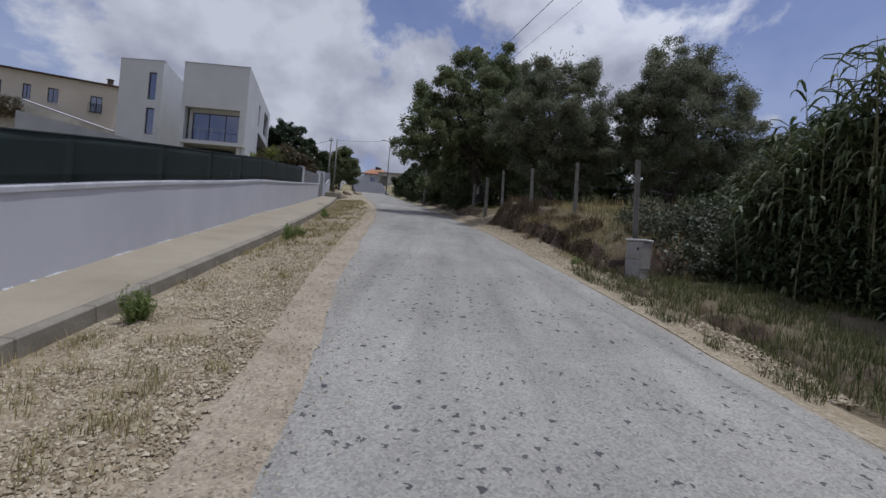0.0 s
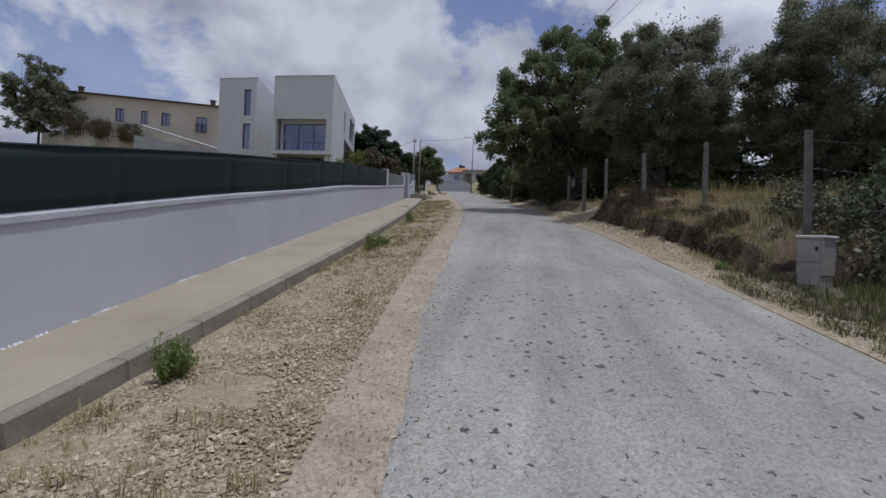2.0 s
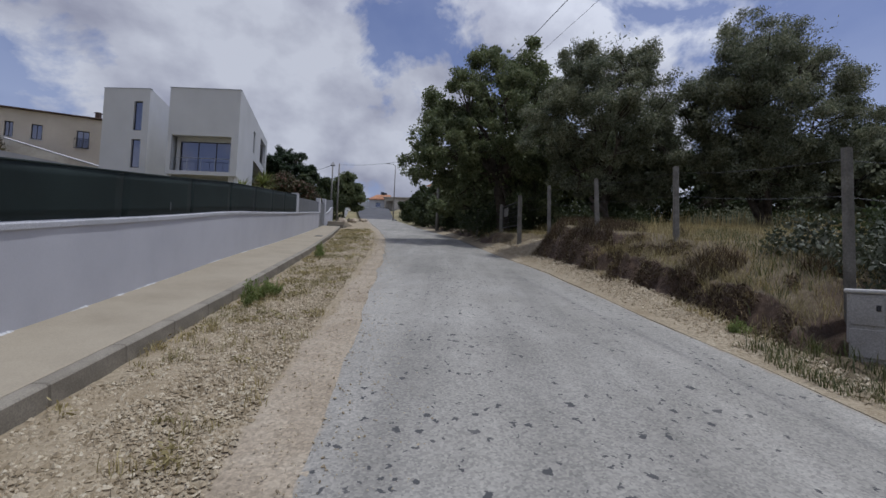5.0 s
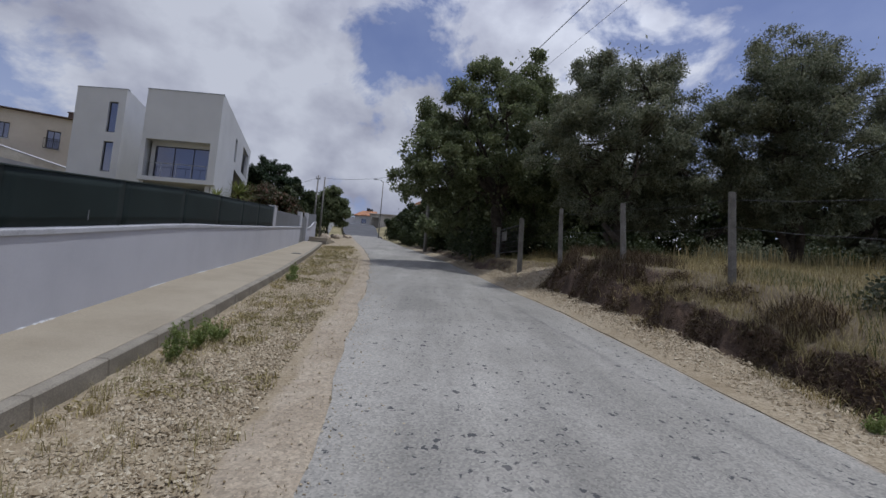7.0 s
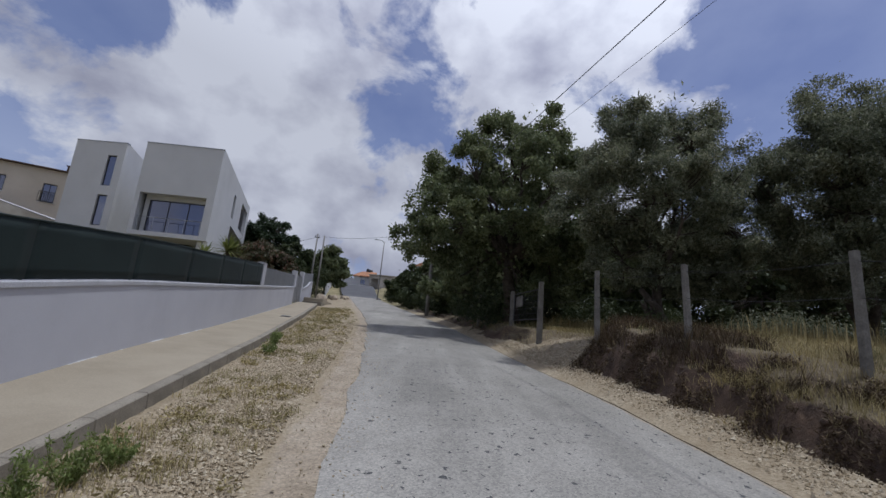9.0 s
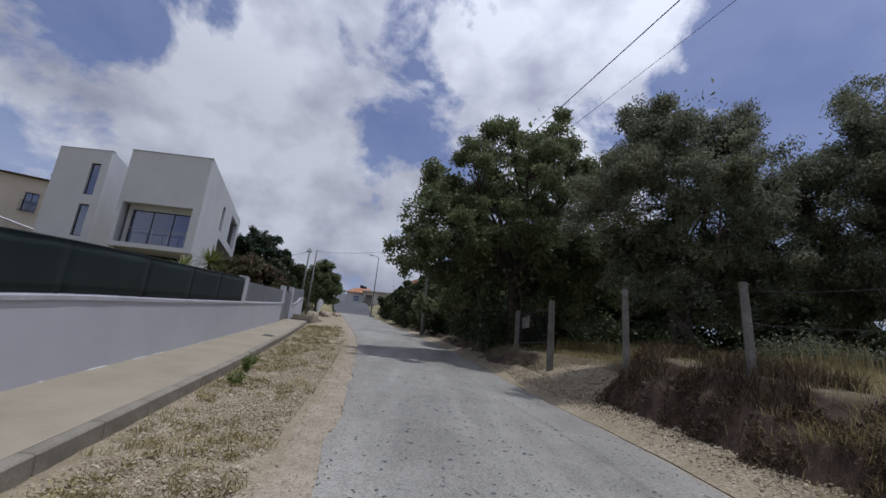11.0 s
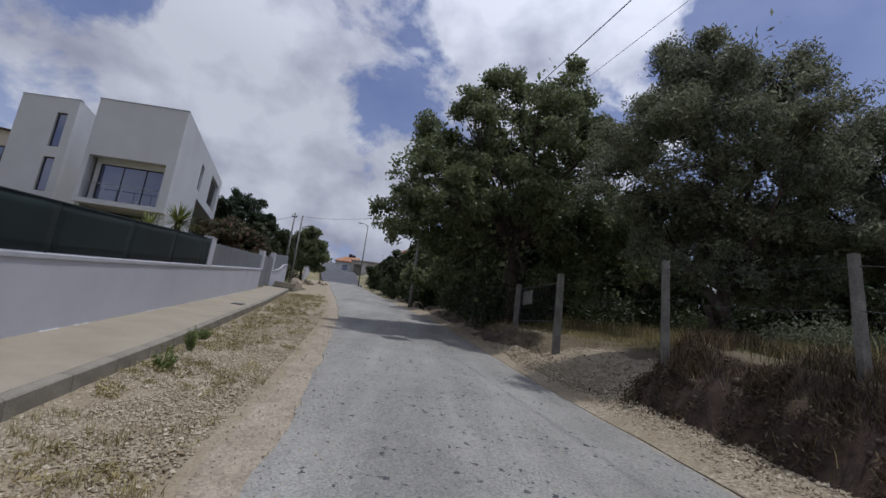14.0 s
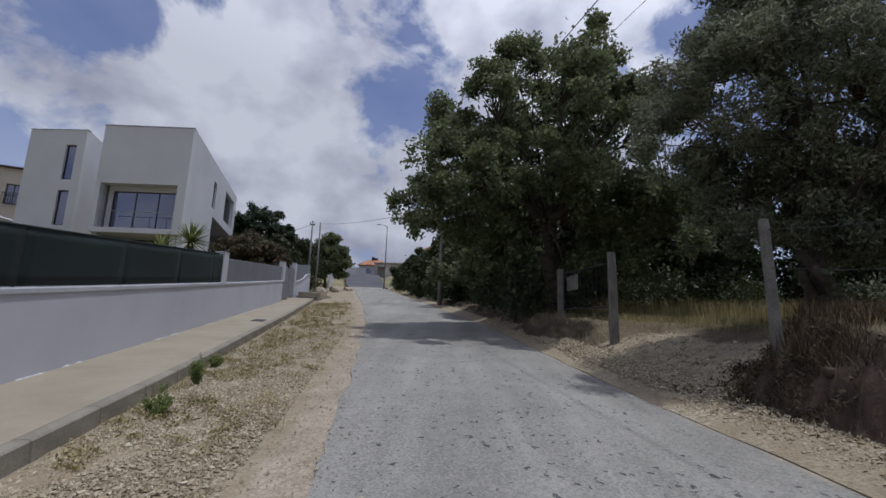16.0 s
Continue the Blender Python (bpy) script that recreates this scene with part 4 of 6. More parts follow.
    prism("tower_back", [tf, (tf[0] - 4.1, tf[1]), (tf[0] - 4.1, tf[1] - 0.3), (tf[0] - 0.3, tf[1] - 0.3)], 7.0, tt, M["stucco"], root)
    prism("tower_garden_wall", [(to[0], to[1] + 0.32), (to[0] + 0.3, to[1] + 0.32), (tf[0] - 3.8, tf[1] - 0.32), (tf[0] - 4.1, tf[1] - 0.32)], 7.0, tt, M["stucco"], root)
    prism("tower_roof", [(to[0] + 0.32, to[1] + 0.34), (end[0] - 0.38, end[1] + 0.34), (tf[0] - 0.4, tf[1] - 0.34), (tf[0] - 3.78, tf[1] - 0.34)], tt - 0.5, tt - 0.25, M["old_wall"], root)
    panel((to[0] - 0.03, to[1] - 0.03), td, tl + 0.06, tt + 0.003, tt + 0.05, 0.36, [], M["steel"], "tower_cap", root)
    # roof vent
    vx, vy = side_o[0] + sd[0] * 5.2 - 0.6, side_o[1] + sd[1] * 5.2
    part("roof_vent", tube(bmesh.new(), [(vx, vy, top - 0.3), (vx, vy, top + 0.35)], [0.16, 0.16], 10), M["dark_metal"], root, "dark round roof vent")
    return root


build_modern_house()


def build_cream_house():
    root = thing("cream_house", (0, 0, 0), "two-storey cream rendered house with a low tiled roof", "house")
    o, d = (-50.6, 47.6), (0.921, 0.39)
    ln = 15.4
    zt = 17.95
    holes = [(13.0, 14.85, 14.1, 16.6), (9.3, 15.2, 10.2, 16.7), (7.2, 15.2, 7.9, 16.7), (4.6, 15.2, 5.5, 16.7)]
    panel(o, d, ln, 8.5, zt, 0.3, holes, M["cream"], "front_wall", root)
    for h in holes:
        w = window(o, d, h[0] + 0.02, h[1] + 0.02, h[2] - 0.02, h[3] - 0.02, 0.12, root, 1)
        ang = math.degrees(math.atan2(d[1], d[0]))
        m = pose(o[0], o[1], 0, 0, 0, ang)
        part("sill", turned(block(h[0] - 0.08, -0.06, h[1] - 0.09, h[2] + 0.08, 0.1, h[1] - 0.004), m), M["stucco"], w, "pale stone sill")
    nrm = (-d[1], d[0])
    e = (o[0] + d[0] * ln, o[1] + d[1] * ln)
    b0, b1 = (o[0] + nrm[0] * 9, o[1] + nrm[1] * 9), (e[0] + nrm[0] * 9, e[1] + nrm[1] * 9)
    panel((e[0] + nrm[0] * 0.302, e[1] + nrm[1] * 0.302), nrm, 8.4, 8.5, zt, 0.3, [], M["cream"], "end_wall", root)
    panel(b1, (-d[0], -d[1]), ln, 8.5, zt, 0.3, [], M["cream"], "back_wall", root)
    panel((b0[0] - nrm[0] * 0.302, b0[1] - nrm[1] * 0.302), (-nrm[0], -nrm[1]), 8.4, 8.5, zt, 0.3, [], M["cream"], "end_wall", root)
    # hipped tile roof with eaves
    def q(s, t):
        return (o[0] + d[0] * s + nrm[0] * t, o[1] + d[1] * s + nrm[1] * t)
    c = [q(-0.45, -0.45), q(ln + 0.45, -0.45), q(ln + 0.45, 9.45), q(-0.45, 9.45)]
    r = [q(4.5, 4.5), q(ln - 4.5, 4.5)]
    verts = [(x, y, zt + 0.02) for x, y in c] + [(x, y, zt + 0.1) for x, y in c] + [(x, y, zt + 0.55) for x, y in r]
    faces = [(3, 2, 1, 0), (0, 1, 5, 4), (1, 2, 6, 5), (2, 3, 7, 6), (3, 0, 4, 7), (4, 5, 9, 8), (5, 6, 9), (6, 7, 8, 9), (7, 4, 8)]
    mesh_object("roof", verts, faces, M["old_tile"], root, "low weathered brown tiled roof")
    for s in (ln - 0.9, 0.8):
        x, y = q(s, 0.9)
        ch = part("chimney", block(x - 0.22, y - 0.2, zt + 0.1, x + 0.22, y + 0.2, zt + 0.85, 0.02), M["old_tile"], root)
        part("chimney_cap", block(x - 0.3, y - 0.27, zt + 0.87, x + 0.3, y + 0.27, zt + 0.96, 0.01), M["old_tile"], ch)
    x, y = q(ln + 0.25, 0.2)
    dish = part("satellite_arm", tube(bmesh.new(), [(x - 0.25, y, 15.2), (x + 0.3, y, 15.2), (x + 0.3, y, 15.6)], [0.03] * 3, 6), M["steel"], root)
    bm = bmesh.new()
    bmesh.ops.create_cone(bm, cap_ends=True, segments=14, radius1=0.35, radius2=0.06, depth=0.12)
    part("dish", turned(bm, pose(x + 0.35, y - 0.1, 15.7, 70, 0, 30)), M["steel"], dish)
    # window-guard balconet on the end window and an iron rail along the terrace
    bal = part("balconet", turned(block(12.9, -0.34, 14.75, 14.2, -0.3, 14.8, 0.005), pose(o[0], o[1], 0, 0, 0, math.degrees(math.atan2(d[1], d[0])))), M["dark_metal"], root, "dark iron window balconet")
    for k in range(9):
        part("balconet_bar", turned(block(12.92 + k * 0.155, -0.335, 14.8, 12.945 + k * 0.155, -0.305, 15.7), pose(o[0], o[1], 0, 0, 0, math.degrees(math.atan2(d[1], d[0])))), M["dark_metal"], bal)
    part("balconet_bar", turned(block(12.9, -0.34, 15.7, 14.2, -0.3, 15.75), pose(o[0], o[1], 0, 0, 0, math.degrees(math.atan2(d[1], d[0])))), M["dark_metal"], bal)
    rail = thing("terrace_railing", (0, 0, 0), "dark iron railing along the terrace wall", "railing")
    rm = pose(-51.5, 45.5, 0, 0, 0, math.degrees(math.atan2(0.36, 0.93)))
    for z in (13.2, 14.0):
        part("rail", turned(block(0.0, 0.12, z, 9.5, 0.16, z + 0.04), rm), M["dark_metal"], rail)
    for k in range(33):
        part("rail_bar", turned(block(0.1 + k * 0.29, 0.125, 13.0, 0.13 + k * 0.29, 0.155, 14.0), rm), M["dark_metal"], rail)
    # grey wall of the neighbouring plot, falling with the slope
    plot = [(-33.5, 11.25), (-20.4, 9.1)]
    verts = [(x, y, z) for y in (38.0, 38.25) for x, t in plot for z in (6.5, t)]
    tagged(mesh_object("plot_wall", verts, [(0, 2, 3, 1), (5, 7, 6, 4), (1, 3, 7, 5), (0, 1, 5, 4), (2, 6, 7, 3), (0, 4, 6, 2)], M["plot_grey"]), "plain grey rendered plot wall falling with the slope", "wall", kind="structure")
    # terrace walls before it
    t = tagged(panel((-51.5, 45.5), (0.93, 0.36), 9.6, 8.5, 13.0, 0.3, [], M["old_wall"], "terrace_wall", None), "stained grey rendered terrace wall", "wall", kind="structure")
    bm = bmesh.new()
    n = 8
    for k in range(n):
        s0, s1 = 9.65 + k * 1.0, 9.65 + (k + 1) * 1.0
        a, b2 = (-51.5 + 0.93 * s0, 45.5 + 0.36 * s0), (-51.5 + 0.93 * s1, 45.5 + 0.36 * s1)
        za, zb = 14.6 - 0.24 * k, 14.6 - 0.24 * (k + 1)
        v = [bm.verts.new(p) for p in ((a[0], a[1], 8.5), (b2[0], b2[1], 8.5), (b2[0], b2[1], zb), (a[0], a[1], za), (a[0] - 0.1, a[1] + 0.28, 8.5), (b2[0] - 0.1, b2[1] + 0.28, 8.5), (b2[0] - 0.1, b2[1] + 0.28, zb), (a[0] - 0.1, a[1] + 0.28, za))]
        for f in ((0, 1, 2, 3), (7, 6, 5, 4), (3, 2, 6, 7)) + (((0, 3, 7, 4),) if k == 0 else ()) + (((1, 5, 6, 2),) if k == n - 1 else ()):
            bm.faces.new([v[i] for i in f])
    sw = part("sloping_terrace_wall", bm, M["old_wall"])
    tagged(sw, "rendered terrace wall stepping down the slope, pale coping", "wall", kind="structure")
    bm = bmesh.new()
    tube(bm, [(-51.5 + 0.93 * (9.6 + k) - 0.04, 45.5 + 0.36 * (9.6 + k) + 0.1, 14.65 - 0.24 * k) for k in range(9)], [0.13] * 9, 4)
    part("coping", bm, M["coping"], sw)


build_cream_house()


def build_far_house():
    """The small white house where the road tops out, its tiled roof and yard wall."""
    root = thing("white_cottage", (0, 0, 0), "small white cottage with orange tiled roof up the road", "house")
    o, d, ln, z0, z1 = (-18.2, 112.0), (0.99, -0.1), 3.6, 15.5, 19.3
    holes = [(1.5, 17.7, 2.6, 18.7)]
    panel(o, d, ln, z0, z1, 0.3, holes, M["stucco"], "front_wall", root)
    window(o, d, 1.52, 17.72, 2.58, 18.68, 0.1, root, 1)
    c = [(o[0] - 0.3, o[1] - 0.4), (o[0] + d[0] * ln + 0.3, o[1] + d[1] * ln - 0.4), (o[0] + d[0] * ln + 1.3, o[1] + d[1] * ln + 8), (o[0] + 0.7, o[1] + 8)]
    prism("body", [(o[0] + 0.02, o[1] + 0.32), (o[0] + d[0] * ln - 0.02, o[1] + d[1] * ln + 0.32), (c[2][0] - 0.3, c[2][1]), (c[3][0], c[3][1])], z0, z1, M["stucco"], root)
    bm = bmesh.new()
    v = [bm.verts.new((*c[i], z1 + 0.02)) for i in range(4)] + [bm.verts.new(((c[0][0] + c[3][0]) / 2 + 0.9, (c[0][1] + c[3][1]) / 2, z1 + 1.7)), bm.verts.new(((c[1][0] + c[2][0]) / 2, (c[1][1] + c[2][1]) / 2, z1 + 1.7))]
    for f in ((0, 1, 5, 4), (1, 2, 5), (2, 3, 4, 5), (3, 0, 4), (3, 2, 1, 0)):
        bm.faces.new([v[i] for i in f])
    roof = part("roof", bm, M["terracotta"], root, "orange terracotta tile roof")
    for k in range(13):
        p0, p1 = Vector(c[0]).lerp(Vector(c[1]), (k + 0.5) / 13), None
        bm = bmesh.new()
        a = Vector((p0.x, p0.y, z1 + 0.08))
        b = Vector((*Vector(v_ridge(c, k)), z1 + 1.72))
        tube(bm, [a, b], [0.13, 0.11], 5)
        part("tile_row", bm, M["terracotta"], roof)
    prism("side_wing", [(-21.6, 112.3), (-18.25, 112.1), (-18.0, 118.0), (-21.4, 118.0)], z0, 18.9, M["stucco"], root, "low white side wing")
    for s, h in ((2.4, 0.9), (3.1, 0.7)):
        x, y = o[0] + d[0] * s, o[1] + d[1] * s + 4
        part("chimney", block(x - 0.35, y - 0.3, z1 + 1.5, x + 0.35, y + 0.3, z1 + 1.5 + h, 0.02), M["dark_metal"], root, "soot-dark chimney")
    # open dark shed beside it, sloping yard wall and a gable on the other side
    shed = thing("shed", (0, 0, 0), "grey-white outbuilding with a dark open doorway", "shed")
    so = (-14.4, 109.0)
    panel(so, d, 7.5, 15.5, 19.4, 0.3, [(0.3, 16.6, 1.9, 18.8)], M["old_wall"], "front_wall", shed)
    prism("body", [(so[0], so[1] + 2.5), (so[0] + 7.4, so[1] + 1.8), (so[0] + 8, so[1] + 9), (so[0] + 0.4, so[1] + 9)], 15.5, 19.3, M["old_wall"], shed)
    prism("roof", [(so[0] - 0.3, so[1] - 0.3), (so[0] + 7.8, so[1] - 1.1), (so[0] + 8.2, so[1] + 9.2), (so[0], so[1] + 9.2)], 19.42, 19.6, M["old_wall"], shed)
    g = thing("gabled_house", (0, 0, 0), "white gabled house end seen over the far hedge", "house")
    go, gd = (-4.5, 97.0), (0.97, -0.24)
    panel(go, gd, 9.0, 13.0, 20.2, 0.3, [(3.6, 17.0, 5.0, 18.6)], M["stucco"], "front_wall", g)
    window(go, gd, 3.62, 17.02, 4.98, 18.58, 0.1, g, 1)
    prism("body", [(go[0] + 0.1, go[1] + 0.35), (go[0] + 8.8, go[1] - 1.8), (go[0] + 10.5, go[1] + 7), (go[0] + 2, go[1] + 9)], 13.0, 20.2, M["stucco"], g)
    bm = bmesh.new()
    pts = [(go[0] - 0.4, go[1] - 0.2, 20.22), (go[0] + 9.1, go[1] - 2.6, 20.22), (go[0] + 10.8, go[1] + 7.2, 20.22), (go[0] + 1.6, go[1] + 9.4, 20.22), (go[0] + 4.4, go[1] - 1.4, 22.4), (go[0] + 6.2, go[1] + 8.3, 22.4)]
    v2 = [bm.verts.new(p) for p in pts]
    for f in ((0, 4, 5, 3), (1, 2, 5, 4), (0, 1, 4), (2, 3, 5), (3, 2, 1, 0)):
        bm.faces.new([v2[i] for i in f])
    part("roof", bm, M["terracotta"], g)
    # white yard wall left of the climbing road
    yw = tagged(panel((-17.6, 84.0), (-0.17, 0.985), 27.0, 11.5, 17.4, 0.25, [], M["stucco"], "yard_wall", None), "white rendered yard wall beside the climbing road", "wall", kind="structure")


def v_ridge(c, k):
    a = ((c[0][0] + c[3][0]) / 2 + 0.9, (c[0][1] + c[3][1]) / 2)
    b = ((c[1][0] + c[2][0]) / 2, (c[1][1] + c[2][1]) / 2)
    return (a[0] + (b[0] - a[0]) * (k + 0.5) / 13, a[1] + (b[1] - a[1]) * (k + 0.5) / 13)


build_far_house()


# ---- trees ----
def in_blobs(blobs, n, rng, shell=0.55, gap_scale=0.5, gap=-0.12):
    """Twig places inside a union of ellipsoids, thicker towards their skins, with gaps."""
    vol = np.array([b[3] * b[4] * b[5] for b in blobs])
    out = []
    while len(out) < n:
        b = blobs[rng.choice(len(blobs), p=vol / vol.sum())]
        v = rng.normal(size=3)
        v /= np.linalg.norm(v)
        r = rng.uniform(shell ** 3, 1) ** (1 / 3) * rng.uniform(0.8, 1.08)
        p = np.array(b[:3]) + v * np.array(b[3:6]) * r
        if noise.noise(Vector(p * gap_scale)) > gap:
            out.append(p)
    return np.array(out)


def boughs(blobs, n, rng, gap):
    """Twig places gathered into leafy boughs that bulge out of the crown's skin, with hollows between them."""
    reach = float(np.mean([min(b[3:6]) for b in blobs]))
    count = max(24, int(n / 9))
    hubs = in_blobs(blobs, count, rng, 0.72, 0.6, gap)
    size = reach * rng.uniform(0.1, 0.34, count)
    out = []
    for h, r in zip(hubs, size):
        v = rng.normal(size=(9, 3))
        v *= (rng.uniform(0, 1, (9, 1)) ** 0.4) / np.linalg.norm(v, axis=1, keepdims=True)
        out.append(h + v * r * np.array((1.15, 1.15, 0.75)))
    return np.concatenate(out)


def tree(name, label, trunk, blobs, twigs, leaves, leaf, material, spread=0.42, seed=1, slim=0.5, limbs=16, girth=0.26, droop=0.0, gap=-0.12, group="", limb_girth=1.0, extra_stems=0):
    """trunk: points from the ground to the fork. Limbs reach into the crown, twigs carry clumps of leaves."""
    rng = np.random.default_rng(seed)
    root = thing(name, tuple(trunk[0]), label, "tree", group)
    off = -np.array(trunk[0])
    bm = bmesh.new()
    rad = np.linspace(girth, girth * 0.62, len(trunk))
    rad[0] *= 1.35
    tube(bm, [Vector(np.array(p) + off) for p in trunk], rad, 10)
    for s in range(extra_stems):
        a = np.array(trunk[0]) + rng.uniform(-0.35, 0.35, 3) * (1, 1, 0)
        b = np.array(trunk[-1]) + rng.uniform(-0.7, 0.7, 3)
        m = (a + b) / 2 + rng.uniform(-0.2, 0.2, 3)
        tube(bm, [Vector(p + off) for p in (a, m, b)], [girth * 0.7, girth * 0.55, girth * 0.4], 8)
    part("trunk", bm, M["bark"], root, smooth=True)
    cl = boughs(blobs, twigs, rng, gap)
    fork = np.array(trunk[-1])
    ends = in_blobs(blobs, limbs, rng, 0.35, gap=-1)
    bm = bmesh.new()
    nodes = []
    for e in ends:
        mid = fork + (e - fork) * 0.5 + rng.uniform(-0.35, 0.35, 3) + np.array((0, 0, 0.25))
        q = fork + (e - fork) * 0.22 + rng.uniform(-0.12, 0.12, 3)
        g = girth * 0.5 * limb_girth * rng.uniform(0.6, 1.0)
        pts = [fork, q, mid, mid + (e - mid) * 0.55 + rng.uniform(-0.15, 0.15, 3), e]
        tube(bm, [Vector(p + off) for p in pts], [g, g * 0.8, g * 0.5, g * 0.3, 0.012], 6)
        nodes += [pts[2], pts[3], (pts[2] + pts[3]) / 2]
    nodes = np.array(nodes)
    for p in cl[:: max(1, len(cl) // 320)]:
        k = nodes[np.argmin(((nodes - p) ** 2).sum(1))]
        m = (k + p) / 2 + rng.uniform(-0.12, 0.12, 3)
        tube(bm, [Vector(k + off), Vector(m + off), Vector(p + off)], [0.024, 0.016, 0.006], 4)
    part("branchwork", bm, M["bark"], root)
    per = np.repeat(cl, leaves, axis=0)
    ball = rng.normal(size=per.shape)
    ball *= (rng.uniform(0, 1, (len(per), 1)) ** 0.5) / np.linalg.norm(ball, axis=1, keepdims=True)
    pts = per + ball * spread * np.array((1, 1, 0.8)) + off
    # the shaded heart of the crown: fewer, broader sprays
    heart = np.repeat(in_blobs([(b[0], b[1], b[2], b[3] * 0.72, b[4] * 0.72, b[5] * 0.72) for b in blobs], max(50, twigs // 9), rng, 0.1, gap=-0.5), 14, axis=0)
    crown = leaf_mesh("crown", pts, leaf, material, root, slim=slim, droop=droop, rng=rng)
    leaf_mesh("inner_leaves", heart + rng.normal(size=heart.shape) * 0.3 + off, leaf * 1.5, material, crown, slim=slim * 1.1, rng=rng)
    return root


g0 = lambda x, y: rz(y) + bank_height(x, y)
tree("oak_tree", "broad dark green oak with a spreading crown overhanging the road",
     [(2.0, 26.9, g0(2.0, 26.9) - 0.1), (1.95, 26.8, 6.6), (1.7, 26.6, 7.6), (1.75, 26.5, 8.3)],
     [(1.9, 26.6, 11.0, 3.3, 3.4, 3.0), (-0.9, 26.2, 9.3, 2.1, 2.6, 1.9), (4.3, 26.8, 10.6, 2.4, 2.6, 2.5), (2.1, 26.7, 13.3, 1.7, 1.9, 1.9), (-0.4, 26.4, 11.6, 1.6, 1.8, 1.5), (4.5, 26.8, 8.2, 2.2, 2.4, 1.5), (0.8, 26.2, 7.8, 2.4, 2.2, 1.2)],
     1900, 84, 0.112, M["oak"], 0.3, 11, 0.6, 30, 0.3, gap=-0.2)
tree("olive_tree", "rounded grey-green olive tree behind the fence",
     [(4.6, 20.2, g0(4.6, 20.2) - 0.1), (4.55, 20.15, 5.9), (4.5, 20.1, 6.5)],
     [(4.4, 20.0, 9.2, 2.2, 2.3, 2.3), (5.4, 20.1, 8.2, 1.6, 1.8, 1.7), (3.0, 19.9, 8.4, 1.2, 1.6, 1.5), (4.9, 20.0, 10.9, 1.4, 1.4, 1.0), (3.7, 20.0, 10.6, 1.0, 1.2, 0.8), (4.6, 20.2, 7.5, 2.1, 1.8, 1.1), (5.9, 20.3, 7.1, 1.4, 1.4, 1.1)],
     2200, 80, 0.086, M["olive"], 0.24, 12, 0.33, 18, 0.17, droop=0.2, gap=-0.3, group="olive trees", extra_stems=3)
tree("olive_tree", "tall grey-green olive tree in the dry field",
     [(9.4, 19.6, g0(9.4, 19.6) - 0.1), (9.3, 19.5, 5.9), (9.2, 19.5, 6.6)],
     [(9.3, 19.5, 9.3, 2.5, 2.4, 2.4), (7.9, 19.4, 9.4, 1.2, 1.5, 1.7), (11.0, 19.6, 9.2, 1.7, 1.8, 1.9), (8.9, 19.5, 11.5, 1.2, 1.2, 1.0), (10.3, 19.5, 11.2, 1.2, 1.2, 1.0), (9.4, 19.6, 7.6, 2.3, 1.9, 1.1)],
     2600, 70, 0.09, M["olive"], 0.25, 13, 0.33, 18, 0.2, droop=0.2, gap=-0.3, group="olive trees", extra_stems=2)
# trees and hedges up the road, on the oak's side
for i, (x, y, h, r, mat, lab) in enumerate([
        (1.9, 33.0, 5.4, 2.2, "oak", "dense young oak beside the road"), (1.0, 39.5, 5.8, 2.3, "oak", "dense young oak beside the road"),
        (0.2, 47.0, 5.2, 2.4, "hedge", "overgrown hedge tree beside the road"), (-1.6, 56.0, 4.2, 2.2, "hedge", "overgrown hedge tree beside the road"),
        (-3.8, 66.0, 3.6, 2.2, "hedge", "overgrown hedge tree beside the road"), (4.6, 34.0, 7.0, 3.0, "oak", "oak standing behind the roadside trees"),
        (10.5, 33.0, 6.0, 3.2, "hedge", "dark tree across the field"), (15.5, 31.0, 5.2, 3.0, "hedge", "dark tree across the field"),
        (12.0, 41.0, 8.0, 3.6, "pine", "dark pine across the field"), (20.5, 36.0, 7.0, 3.6, "pine", "dark pine across the field"),
        (27.0, 33.0, 8.5, 3.6, "pine", "dark pine across the field"), (23.0, 27.0, 4.6, 2.6, "olive", "olive tree across the field"), (17.0, 24.0, 4.4, 2.4, "olive", "olive tree across the field")]):
    z = land(x, y) if not (y < 46 and x < float(at("r", y)) + 14) else g0(x, y)
    lo = 0.28 if mat != "olive" else 0.4
    tree("roadside_tree" if i < 5 else "field_tree", lab, [(x, y, z - 0.15), (x + 0.05, y, z + h * 0.18), (x, y + 0.05, z + h * 0.3)],
         [(x, y, z + h * 0.6, r, r, h * 0.4), (x - 0.5 * r, y - 0.3 * r, z + h * 0.42, r * 0.75, r * 0.8, h * 0.34), (x + 0.5 * r, y + 0.2 * r, z + h * 0.45, r * 0.7, r * 0.8, h * 0.36), (x, y, z + h * 0.82, r * 0.55, r * 0.55, h * 0.2)],
         560, 46, 0.22, M[mat], 0.4, 30 + i, 0.55, 10, 0.14, group="trees up the road" if i < 5 else "trees across the field")
